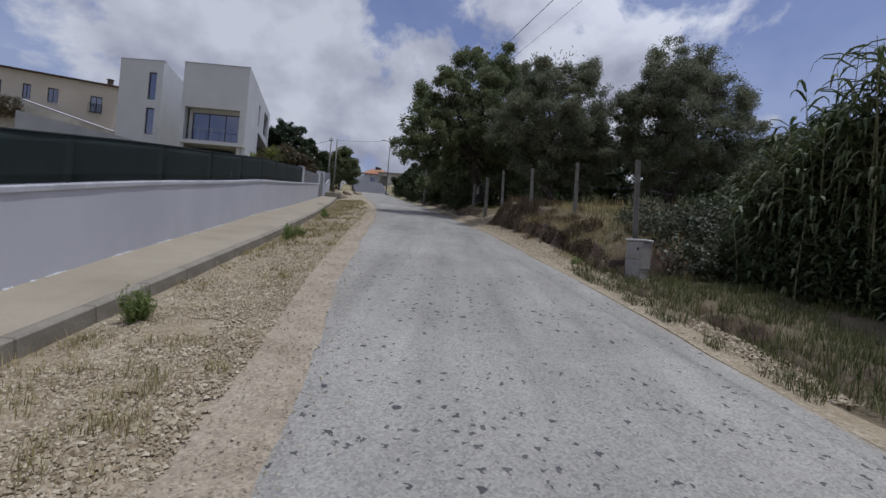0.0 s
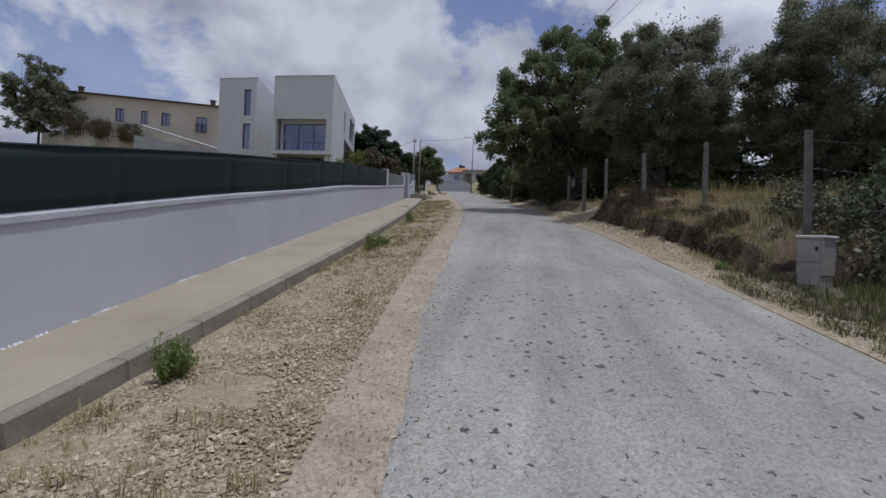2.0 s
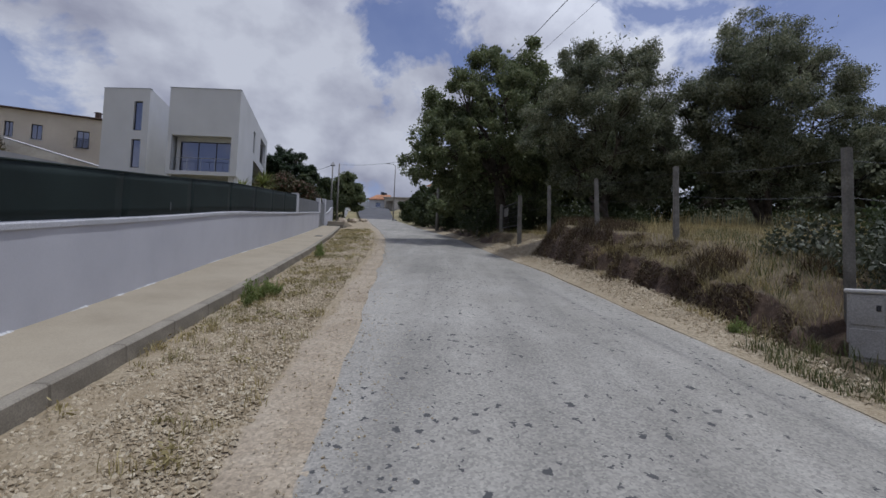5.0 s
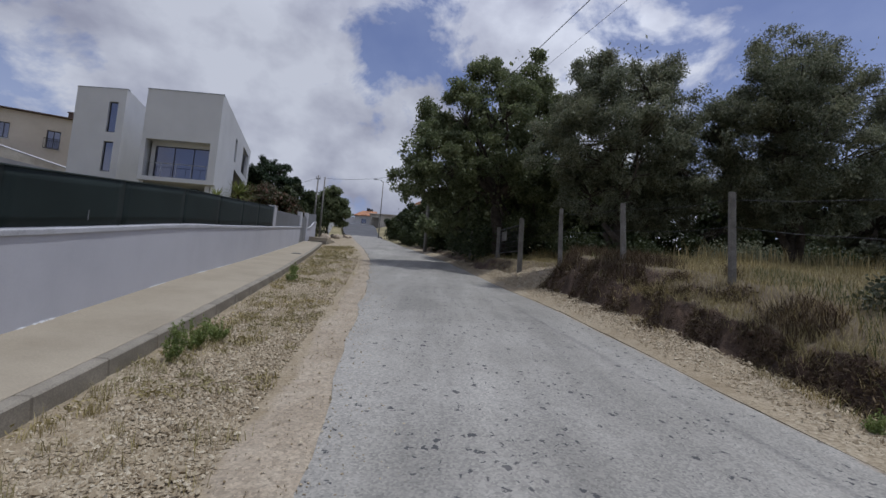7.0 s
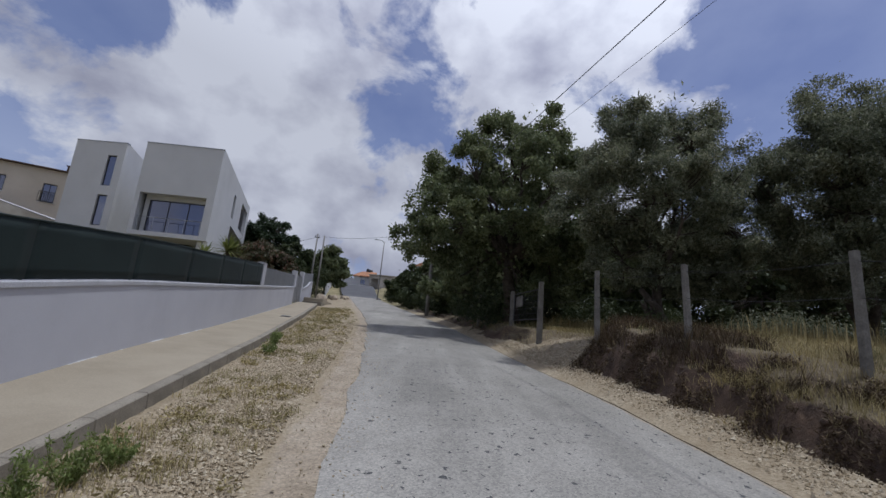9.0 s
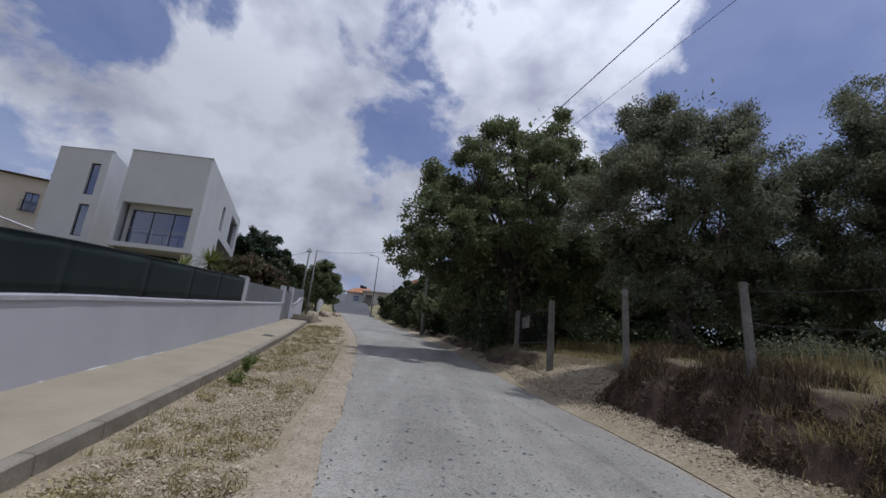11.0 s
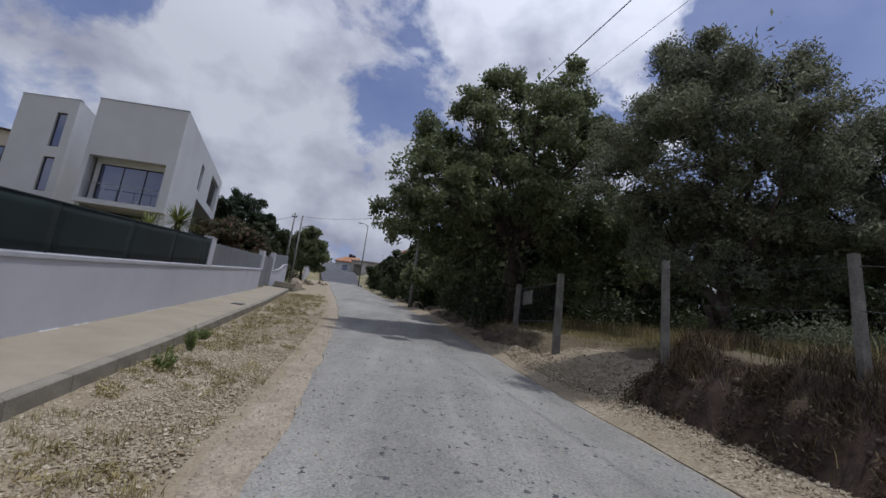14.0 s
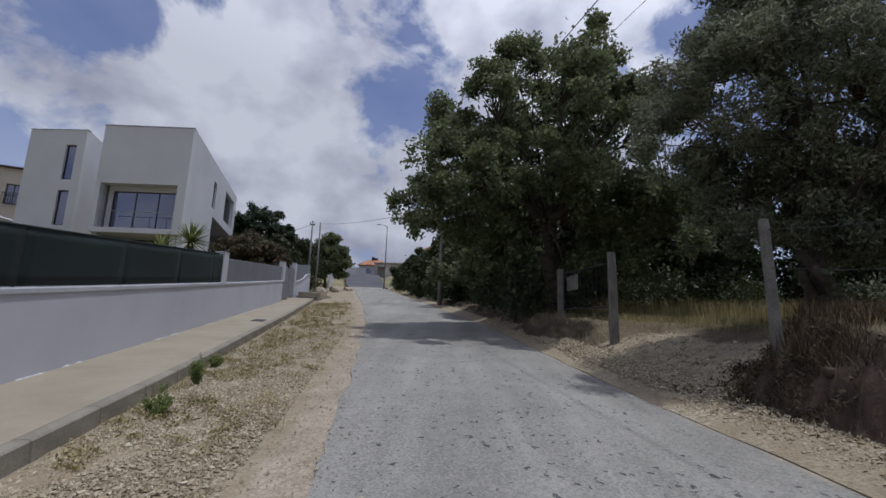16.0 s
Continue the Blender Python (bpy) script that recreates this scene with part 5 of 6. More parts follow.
# trees and shrubs past the garden wall
for i, (x, y, zt, r, mat, name, lab) in enumerate([
        (-19.8, 60.5, 17.7, 3.4, "pine", "pine_tree", "round-headed dark green pine behind the gate"), (-23.0, 61.0, 16.4, 2.8, "pine", "pine_tree", "round-headed dark green pine behind the gate"),
        (-16.4, 58.0, 14.6, 2.5, "hedge", "garden_tree", "olive-green garden tree by the utility poles"), (-13.2, 62.5, 15.3, 2.0, "oak", "garden_tree", "dark tree leaning over the verge"),
        (-52.7, 46.2, 21.0, 3.6, "olive", "terrace_tree", "grey-green olive tree beside the cream house"),
        (-15.0, 48.5, 11.9, 2.0, "oleander", "oleander", "red-flowered oleander bush behind the fence"), (-17.4, 51.5, 12.9, 2.2, "oleander", "oleander", "red-flowered oleander bush behind the fence")]):
    z = land(x, y)
    h = zt - z
    tree(name, lab, [(x, y, z - 0.2), (x, y, z + h * 0.2), (x + 0.1, y, z + h * 0.4)],
         [(x, y, z + h * 0.62, r, r, h * 0.36), (x + 0.5 * r, y, z + h * 0.5, r * 0.7, r * 0.7, h * 0.3), (x - 0.5 * r, y, z + h * 0.52, r * 0.7, r * 0.7, h * 0.3)],
         620, 50, 0.22, M[mat], 0.42, 60 + i, 0.6, 9, 0.14, gap=-0.4)


def shrub(name, label, category, blobs, twigs, leaves, leaf, material, seed, spread=0.16, slim=0.5, group="", stems=14, base=None):
    rng = np.random.default_rng(seed)
    base = base or (blobs[0][0], blobs[0][1], blobs[0][2] - blobs[0][5])
    root = thing(name, base, label, category, group)
    off = -np.array(base)
    cl = in_blobs(blobs, twigs, rng, 0.5, 1.2, -0.3)
    bm = bmesh.new()
    for p in cl[:: max(1, len(cl) // stems)]:
        q = np.array(base) + rng.uniform(-0.25, 0.25, 3) * (blobs[0][3], blobs[0][4], 0)
        tube(bm, [Vector(q + off), Vector((p + q) / 2 + off + rng.uniform(-0.05, 0.05, 3)), Vector(p + off)], [0.012, 0.009, 0.004], 4)
    part("stem_work", bm, M["bark"], root)
    per = np.repeat(cl, leaves, axis=0)
    leaf_mesh("leaves", per + rng.normal(size=per.shape) * spread + off, leaf, material, root, slim=slim, rng=rng)
    return root


# brambles round the cabinet and on the bank's end
def bz(x, y):
    return rz(y) + bank_height(x, y)


shrub("bramble_bush", "grey-green bramble thicket beside the cabinet", "bush", [(5.2, 10.6, 3.9, 0.9, 0.8, 0.75), (6.3, 10.9, 4.0, 1.1, 0.9, 0.85), (4.9, 11.7, 4.3, 0.45, 0.6, 0.5), (5.2, 9.7, 3.4, 0.7, 0.5, 0.5)], 640, 24, 0.075, M["bramble"], 81, 0.1, 0.7)
shrub("bramble_bush", "bramble thicket hanging over the field fence", "bush", [(7.2, 12.2, 4.5, 1.2, 1.2, 0.8), (8.6, 13.0, 4.7, 1.3, 1.4, 0.8)], 300, 22, 0.09, M["hedge"], 82, 0.14, 0.7)
shrub("field_bush", "low dark bush at the field's edge", "bush", [(3.8, 18.7, 5.25, 0.35, 0.35, 0.45)], 50, 22, 0.08, M["hedge"], 83, 0.09, 0.6)
for i, (x, y, r, h) in enumerate([(9.0, 30.0, 1.6, 1.4), (12.5, 27.5, 1.6, 1.3), (6.4, 30.0, 1.5, 1.5), (15.0, 26.0, 1.7, 1.3), (12.5, 22.5, 1.1, 1.0), (14.5, 19.0, 1.5, 1.3), (11.5, 16.0, 1.3, 1.0)]):
    z = land(x, y) if x > float(at("r", y)) + 14 else bz(x, y)
    shrub("field_bush", "grey-green bush in the dry field", "bush", [(x, y, z + h * 0.45, r, r, h * 0.55), (x + 0.6 * r, y + 0.2, z + h * 0.35, r * 0.6, r * 0.6, h * 0.4)], 170, 24, 0.13, M["olive" if i % 2 else "hedge"], 90 + i, 0.2, 0.5, "field bushes")
for i, (x, y, r, h) in enumerate([(5.0, 34, 2.0, 2.6), (8.2, 35, 2.0, 3.0), (11.4, 35, 2.1, 2.8), (14.6, 34, 2.2, 3.0), (17.8, 32, 2.2, 2.8), (20.5, 29.5, 2.2, 2.8), (23.5, 25, 2.4, 3.0), (22.0, 20, 2.4, 3.0), (19.0, 16, 2.2, 2.6), (16.5, 13.5, 2.0, 2.4), (13.5, 13.0, 1.6, 1.8)]):
    z = land(x, y) if x > float(at("r", y)) + 14 else bz(x, y)
    shrub("boundary_bush", "dense dark hedge bush at the field's far side", "bush", [(x, y, z + h * 0.45, r, r, h * 0.55), (x + 0.5 * r, y, z + h * 0.3, r * 0.7, r * 0.7, h * 0.35), (x - 0.6 * r, y, z + h * 0.3, r * 0.7, r * 0.7, h * 0.35)], 260, 26, 0.19, M["hedge"], 170 + i, 0.28, 0.5, "field boundary bushes")
# undergrowth beneath the oak and along the far right edge
for i, y in enumerate((27.6, 29.6, 31.8, 34.5, 37.5, 41, 45, 50, 55, 61, 67, 73)):
    r0 = float(at("r", y))
    x = r0 + (1.3 if y < 30 else 1.9) + 0.3 * math.sin(i * 2.1)
    z = bz(x, y)
    h = 1.3 + 0.5 * math.sin(i * 1.7) ** 2
    shrub("hedge_bush", "tangled roadside hedge bush", "bush", [(x, y, z + h * 0.4, 1.0, 1.5, h * 0.6), (x + 0.9, y + 0.6, z + h * 0.5, 1.1, 1.2, h * 0.7)], 200, 22, 0.13 if y < 40 else 0.19, M["hedge"], 110 + i, 0.2, 0.55, "roadside hedge bushes")
for i, (x, y, r, h) in enumerate([(-14.8, 56.5, 1.5, 3.0), (-14.2, 60.0, 1.6, 3.4), (-16.2, 54.5, 1.5, 2.6)]):
    shrub("garden_bush", "dark green bush behind the utility poles", "bush", [(x, y, land(x, y) + h * 0.45, r, r, h * 0.55)], 220, 24, 0.18, M["hedge"], 190 + i, 0.26, 0.5, "garden bushes")
# bushes on the cream house's terrace
for i, (x, y, z, r) in enumerate([(-43.0, 47.8, 13.6, 1.15), (-45.6, 46.8, 13.7, 1.2), (-48.8, 45.8, 14.0, 1.6)]):
    shrub("terrace_bush", "clipped brown-green bush on the terrace wall", "bush", [(x, y, z, r * 1.15, r, r * 0.9)], 160, 26, 0.15, M["oleander"], 130 + i, 0.17, 0.5, "terrace bushes", base=(x, y, 12.9))


for i, (x, y, r, h) in enumerate([(5.75, 8.0, 0.5, 0.9), (6.0, 7.0, 0.55, 1.0), (6.3, 6.0, 0.6, 1.1), (6.3, 9.3, 0.8, 1.5), (7.6, 6.2, 1.0, 2.0)]):
    shrub("thicket_bush", "dark undergrowth at the foot of the reeds", "bush", [(x, y, bz(x, y) + h * 0.45, r, r, h * 0.55)], 160, 24, 0.1, M["hedge"], 150 + i, 0.14, 0.45, "thicket bushes")


# ---- giant reeds ----
def reed_clump(name, label, spots, height, seed):
    rng = np.random.default_rng(seed)
    base = (*spots[0][:2], bz(*spots[0][:2]) - 0.05)
    root = thing(name, base, label, "reeds")
    off = -np.array(base)
    bm = bmesh.new()
    strips = []
    for cx, cy, r, n, tall in spots:
        for _ in range(n):
            x, y = cx + rng.normal() * r * 0.5, cy + rng.normal() * r * 0.5
            h = height * tall * rng.uniform(0.5, 1.08)
            z0 = bz(x, y) - 0.05
            lean = rng.normal(size=2) * 0.075 * h
            pts = [np.array((x + lean[0] * k ** 2, y + lean[1] * k ** 2, z0 + h * k)) for k in (0, 0.35, 0.7, 1.0)]
            tube(bm, [Vector(p + off) for p in pts], [0.013, 0.012, 0.009, 0.004], 5)
            for k in np.arange(0.08, 1.0, 0.042):
                p = np.array([np.interp(k, (0, 0.35, 0.7, 1.0), [q[a] for q in pts]) for a in range(3)])
                ang = rng.uniform(0, math.tau)
                strips.append((p, ang, rng.uniform(0.4, 0.75) * (0.8 + 0.35 * k), rng.uniform(0.35, 1.0)))
    part("cane_stand", bm, M["cane"], root)
    p = np.array([s[0] for s in strips]) + off
    ang, ln, rise = (np.array([s[i] for s in strips]) for i in (1, 2, 3))
    d = np.stack([np.cos(ang), np.sin(ang), 0 * ang], 1)
    side = np.stack([-np.sin(ang), np.cos(ang), 0 * ang], 1)
    rows = []
    for u, wd in ((0, 0.016), (0.3, 0.03), (0.6, 0.026), (0.85, 0.015), (1.0, 0.002)):
        c = p + d * (ln * (u - 0.25 * u ** 3))[:, None]
        c[:, 2] += ln * (rise * u - 1.15 * u ** 2.3 * rise.clip(0.45, 1))
        rows += [c - side * wd, c + side * wd]
    v = np.stack(rows, 1)
    n = len(p)
    f = np.array([[2 * k, 2 * k + 1, 2 * k + 3, 2 * k + 2] for k in range(4)])
    faces = (np.arange(n)[:, None, None] * 10 + f[None]).reshape(-1, 4)
    mesh_object("leaves", v.reshape(-1, 3), faces, M["reed"], root)
    return root


reed_clump("giant_reeds", "tall stand of green giant reeds at the road's edge", [(5.9, 8.3, 0.6, 70, 0.55), (6.2, 7.6, 0.6, 80, 0.72), (6.9, 8.4, 0.9, 90, 0.8), (6.5, 6.8, 0.7, 90, 0.95), (7.5, 7.4, 0.9, 90, 1.05), (6.4, 5.7, 0.6, 70, 0.95)], 3.9, 201)


# ---- fence posts, wires, field gate, cabinet ----
def fence_post(x, y, top, lean=(0.0, 0.0), size=0.046, depth=0.3):
    z0 = bz(x, y) - depth
    bm = bmesh.new()
    n = 7
    rows = []
    for k in range(n):
        u = k / (n - 1)
        cx, cy, cz = x + lean[0] * u, y + lean[1] * u, z0 + (top - z0) * u
        s = size * (1.08 - 0.16 * u) * (1 + 0.06 * rough_noise(x * 7, k, 1.3, y))
        c = s * 0.75
        rows.append([bm.verts.new((cx + a, cy + b, cz)) for a, b in ((s, -c), (s, c), (c, s), (-c, s), (-s, c), (-s, -c), (-c, -s), (c, -s))])
    for a, b in zip(rows, rows[1:]):
        for k in range(8):
            bm.faces.new((a[k], a[(k + 1) % 8], b[(k + 1) % 8], b[k]))
    bm.faces.new(rows[-1])
    bm.faces.new(rows[0][::-1])
    return tagged(part("fence_post", bm, M["post"]), "weathered grey concrete fence post standing in dry grass", "fence post", "field fence posts")


POSTS = [(4.06, 9.84, 5.38, (-0.14, -0.1)), (3.78, 13.5, 5.98, (-0.04, 0)), (2.96, 15.7, 6.14, (-0.07, 0.02)), (2.3, 18.0, 6.36, (-0.05, 0))]
for x, y, t, ln in POSTS:
    fence_post(x, y, t, ln)
fence_post(2.12, 22.4, 6.77, (-0.03, 0), 0.075)
fence_post(1.72, 25.0, 6.77, (-0.02, 0), 0.075)
for k, (x, y) in enumerate([(0.9, 28.5)]):
    fence_post(x, y, bz(x, y) + 1.3, (0.03, 0))


def fence_wires():
    tops = [(x + l[0], y, t) for x, y, t, l in POSTS]
    tops = [(6.2, 8.3, 5.0)] + tops + [(2.1, 22.4, 6.7)]
    root = thing("fence_wire", (0, 0, 0), "thin rusty wires strung between the field fence posts", "wire")
    for drop in (0.12, 0.55):
        bm = bmesh.new()
        pts = []
        for a, b in zip(tops, tops[1:]):
            for u in (0, 0.33, 0.66):
                pts.append((a[0] + (b[0] - a[0]) * u, a[1] + (b[1] - a[1]) * u, a[2] + (b[2] - a[2]) * u - drop - 0.06 * math.sin(math.pi * u)))
        tube(bm, pts, [0.004] * len(pts), 4)
        part("wire_strand", bm, M["dark_metal"], root)


fence_wires()


def field_gate():
    a, b = Vector((1.76, 24.88, 0)), Vector((2.1, 22.55, 0))
    z = 5.75
    root = thing("field_gate", (0, 0, 0), "rusty mesh field gate hung between two concrete posts", "gate")
    frame_bm = bmesh.new()
    c = [(a.x, a.y, z), (b.x, b.y, z - 0.08), (b.x, b.y, z + 0.82), (a.x, a.y, z + 0.9)]
    for p, q in zip(c, c[1:] + c[:1]):
        tube(frame_bm, [p, q], [0.02, 0.02], 6)
    part("gate_frame", frame_bm, M["dark_metal"], root)
    for k in range(1, 12):
        u = k / 12
        p = a.lerp(b, u)
        part("gate_bar", tube(bmesh.new(), [(p.x, p.y, z - 0.08 * u), (p.x, p.y, z + 0.9 - 0.08 * u)], [0.006, 0.006], 4), M["dark_metal"], root)
    for k in range(1, 5):
        part("gate_bar", tube(bmesh.new(), [(a.x, a.y, z + 0.18 * k), (b.x, b.y, z - 0.08 + 0.18 * k)], [0.006, 0.006], 4), M["dark_metal"], root)
    p = a.lerp(b, 0.25)
    part("sheet_panel", turned(block(-0.008, -0.32, 0, 0.008, 0.32, 0.36, 0.004), pose(p.x - 0.03, p.y, z + 0.42, 0, 0, 8)), M["post"], root, "pale sheet wired to the gate")


field_gate()


def build_cabinet():
    """The meter cabinet: plinth, body, two doors, lid and handle."""
    x0, x1, y0, y1, z0, z1 = -0.18, 0.18, -0.16, 0.16, 2.98, 3.76
    root = thing("meter_cabinet", (3.97, 9.46, z0), "grey plastic meter cabinet with a pale lid beside the bank", "cabinet")
    root.rotation_euler = (0, 0, radians(-56))
    base = Matrix.Translation((0, 0, -z0))

    def put(name, bm, mat, parent, label=""):
        return part(name, turned(bm, base), mat, parent, label)
    put("plinth", block(x0 + 0.015, y0 + 0.015, z0 - 0.3, x1 - 0.015, y1 - 0.015, z0 + 0.2, 0.01), M["cabinet"], root)
    put("body", block(x0, y0, z0 + 0.2, x1, y1, z1 - 0.045, 0.012), M["cabinet"], root)
    put("lid", block(x0 - 0.02, y0 - 0.025, z1 - 0.043, x1 + 0.02, y1 + 0.02, z1 + 0.005, 0.014), M["cabinet_cap"], root, "pale rounded lid")
    d = put("upper_door", block(x0 + 0.04, y0 - 0.014, z0 + 0.4, x1 - 0.04, y0 - 0.001, z1 - 0.08, 0.005), M["cabinet"], root)
    put("lock", block(x1 - 0.1, y0 - 0.03, z0 + 0.56, x1 - 0.065, y0 - 0.015, z0 + 0.62, 0.004), M["dark_metal"], d, "small dark lock")
    put("lower_panel", block(x0 + 0.03, y0 - 0.01, z0 + 0.06, x1 - 0.03, y0 + 0.014, z0 + 0.36, 0.005), M["cabinet"], root)


build_cabinet()


# ---- poles, lamps and overhead lines ----
def utility_pole(x, y, z0, z1, name, label, arm=None, r=0.11):
    root = tagged(part(name, tube(bmesh.new(), [(x, y, z0 - 0.5), (x, y, (z0 + z1) / 2), (x, y, z1)], [r * 1.25, r, r * 0.75], 10), M["pole"], smooth=True), label, "pole", "utility poles")
    if arm:
        part("cross_arm", block(x - arm, y - 0.05, z1 - 0.4, x + arm, y + 0.05, z1 - 0.3, 0.01), M["dark_metal"], root)
        for k in (-0.85, -0.1, 0.85):
            part("insulator", tube(bmesh.new(), [(x + arm * k, y, z1 - 0.3), (x + arm * k, y, z1 - 0.12)], [0.05, 0.035], 8), M["coping"], root, "pale insulator")
    return root


utility_pole(-12.95, 55.0, 8.7, 14.9, "utility_pole", "grey utility pole past the garden wall", 0.22, 0.085)
utility_pole(-12.5, 56.0, 8.7, 15.0, "utility_pole", "grey utility pole beside its twin", None, 0.085)
lamp = utility_pole(-8.2, 72.0, 11.0, 18.6, "street_lamp", "tall street lamp on a grey pole by the upper road", None, 0.07)
part("lamp_arm", tube(bmesh.new(), [(-8.2, 72, 18.4), (-8.5, 71.95, 18.7), (-9.0, 71.9, 18.76)], [0.05, 0.045, 0.035], 6), M["steel"], lamp)
part("lamp_head", block(-9.5, 71.75, 18.7, -8.95, 71.98, 18.82, 0.04), M["steel"], lamp, "flat grey lantern")
roadpole = utility_pole(-1.35, 40.1, rz(40), 13.6, "utility_pole", "grey pole half hidden in the roadside trees")


def cable(name, a, b, sag, r, label):
    pts = []
    for k in range(25):
        u = k / 24
        pts.append((a[0] + (b[0] - a[0]) * u, a[1] + (b[1] - a[1]) * u, a[2] + (b[2] - a[2]) * u - sag * 4 * u * (1 - u)))
    tagged(part(name, tube(bmesh.new(), pts, [r] * len(pts), 5), M["dark_metal"]), label, "cable", "overhead cables")


for x, z, r in ((3.37, 10.19, 0.011), (5.64, 11.67, 0.007)):
    cable("power_line", (x + 8.5, -40.0, z - 6.0), (x - 5.1, 40.0, z + 3.6), 0.0, r, "black overhead power line running along the lane")
cable("crossing_cable", (-12.5, 56.0, 14.9), (-1.4, 40.1, 12.6), 0.35, 0.012, "dark cable slung across the lane between poles")
cable("service_cable", (-12.95, 55.0, 14.6), (-30.0, 75.0, 16.5), 0.6, 0.015, "dark cable running to a house")


# ---- plants of the verge and the yard ----
def verge_z(x, y):
    k, l = float(at("k", y)), float(at("l", y))
    s = min(max((x - k) / (l - k), 0), 1)
    return rz(y) - 0.18 + 0.17 * min(s / 0.8, 1) ** 0.8


def weed(x, y, r, h, seed, label="leafy green weed growing against the kerb"):
    z = verge_z(x, y)
    rng = np.random.default_rng(seed)
    root = thing("green_weed", (x, y, z), label, "weed", "verge weeds")
    bm, spots = bmesh.new(), []
    for k in range(26):
        a, lean = rng.uniform(0, 6.283), rng.uniform(0.1, 1.0) ** 0.7
        tall = h * rng.uniform(0.65, 1.25) * (1.15 - 0.5 * lean)
        foot = np.array((rng.uniform(-0.03, 0.03), rng.uniform(-0.03, 0.03), 0.0))
        tip = np.array((math.cos(a) * r * lean, math.sin(a) * r * lean, tall))
        mid = (foot + tip) / 2 + np.array((math.cos(a), math.sin(a), 0)) * r * 0.18
        tube(bm, [Vector(foot), Vector(mid), Vector(tip)], [0.004, 0.003, 0.0015], 4)
        for u in rng.uniform(0.2, 1.05, 30):
            p = (1 - u) ** 2 * foot + 2 * u * (1 - u) * mid + u * u * tip
            spots.append(p + rng.normal(size=3) * 0.013)
    part("stem_work", bm, M["weed"], root)
    leaf_mesh("leaves", np.array(spots), 0.042, M["weed"], root, slim=0.3, droop=-0.8, rng=rng)


weed(-3.0, 4.9, 0.16, 0.34, 301)
weed(-2.93, 4.99, 0.15, 0.28, 302)
weed(-3.52, 11.3, 0.16, 0.36, 303)
weed(-3.5, 11.75, 0.2, 0.34, 304)
weed(-3.42, 12.1, 0.17, 0.25, 305)
weed(-4.2, 17.9, 0.17, 0.28, 306)
weed(-4.62, 19.5, 0.12, 0.36, 307)
weed(-4.95, 20.8, 0.12, 0.2, 308)
weed(3.0, 10.2, 0.14, 0.2, 310, "small green weed in the gravel under the bank")


def yucca(x, y, z, n, ln, seed):
    rng = np.random.default_rng(seed)
    root = thing("yucca", (x, y, z), "spiky yellow-green yucca behind the garden fence", "plant", "yuccas")
    part("trunk", tube(bmesh.new(), [(0, 0, 0), (0.03, 0, 1.0), (0, 0.02, 1.9)], [0.14, 0.11, 0.1], 8), M["bark"], root)
    verts, faces = [], []
    for k in range(n):
        a, e = rng.uniform(0, math.tau), rng.uniform(-0.3, 1.3)
        d = np.array((math.cos(a) * math.cos(e), math.sin(a) * math.cos(e), math.sin(e)))
        s = np.array((-math.sin(a), math.cos(a), 0))
        L = ln * rng.uniform(0.7, 1.1)
        b = len(verts)
        for u, w in ((0.05, 0.03), (0.5, 0.035), (1.0, 0.003)):
            c = np.array((0, 0, 1.9)) + d * L * u - np.array((0, 0, 0.12 * u * u))
            verts += [tuple(c - s * w), tuple(c + s * w)]
        faces += [(b, b + 1, b + 3, b + 2), (b + 2, b + 3, b + 5, b + 4)]
    mesh_object("leaves", verts, faces, M["yucca"], root)


yucca(-11.0, 31.0, 6.3, 120, 1.05, 1)
yucca(-12.3, 31.4, 6.0, 80, 0.9, 2)


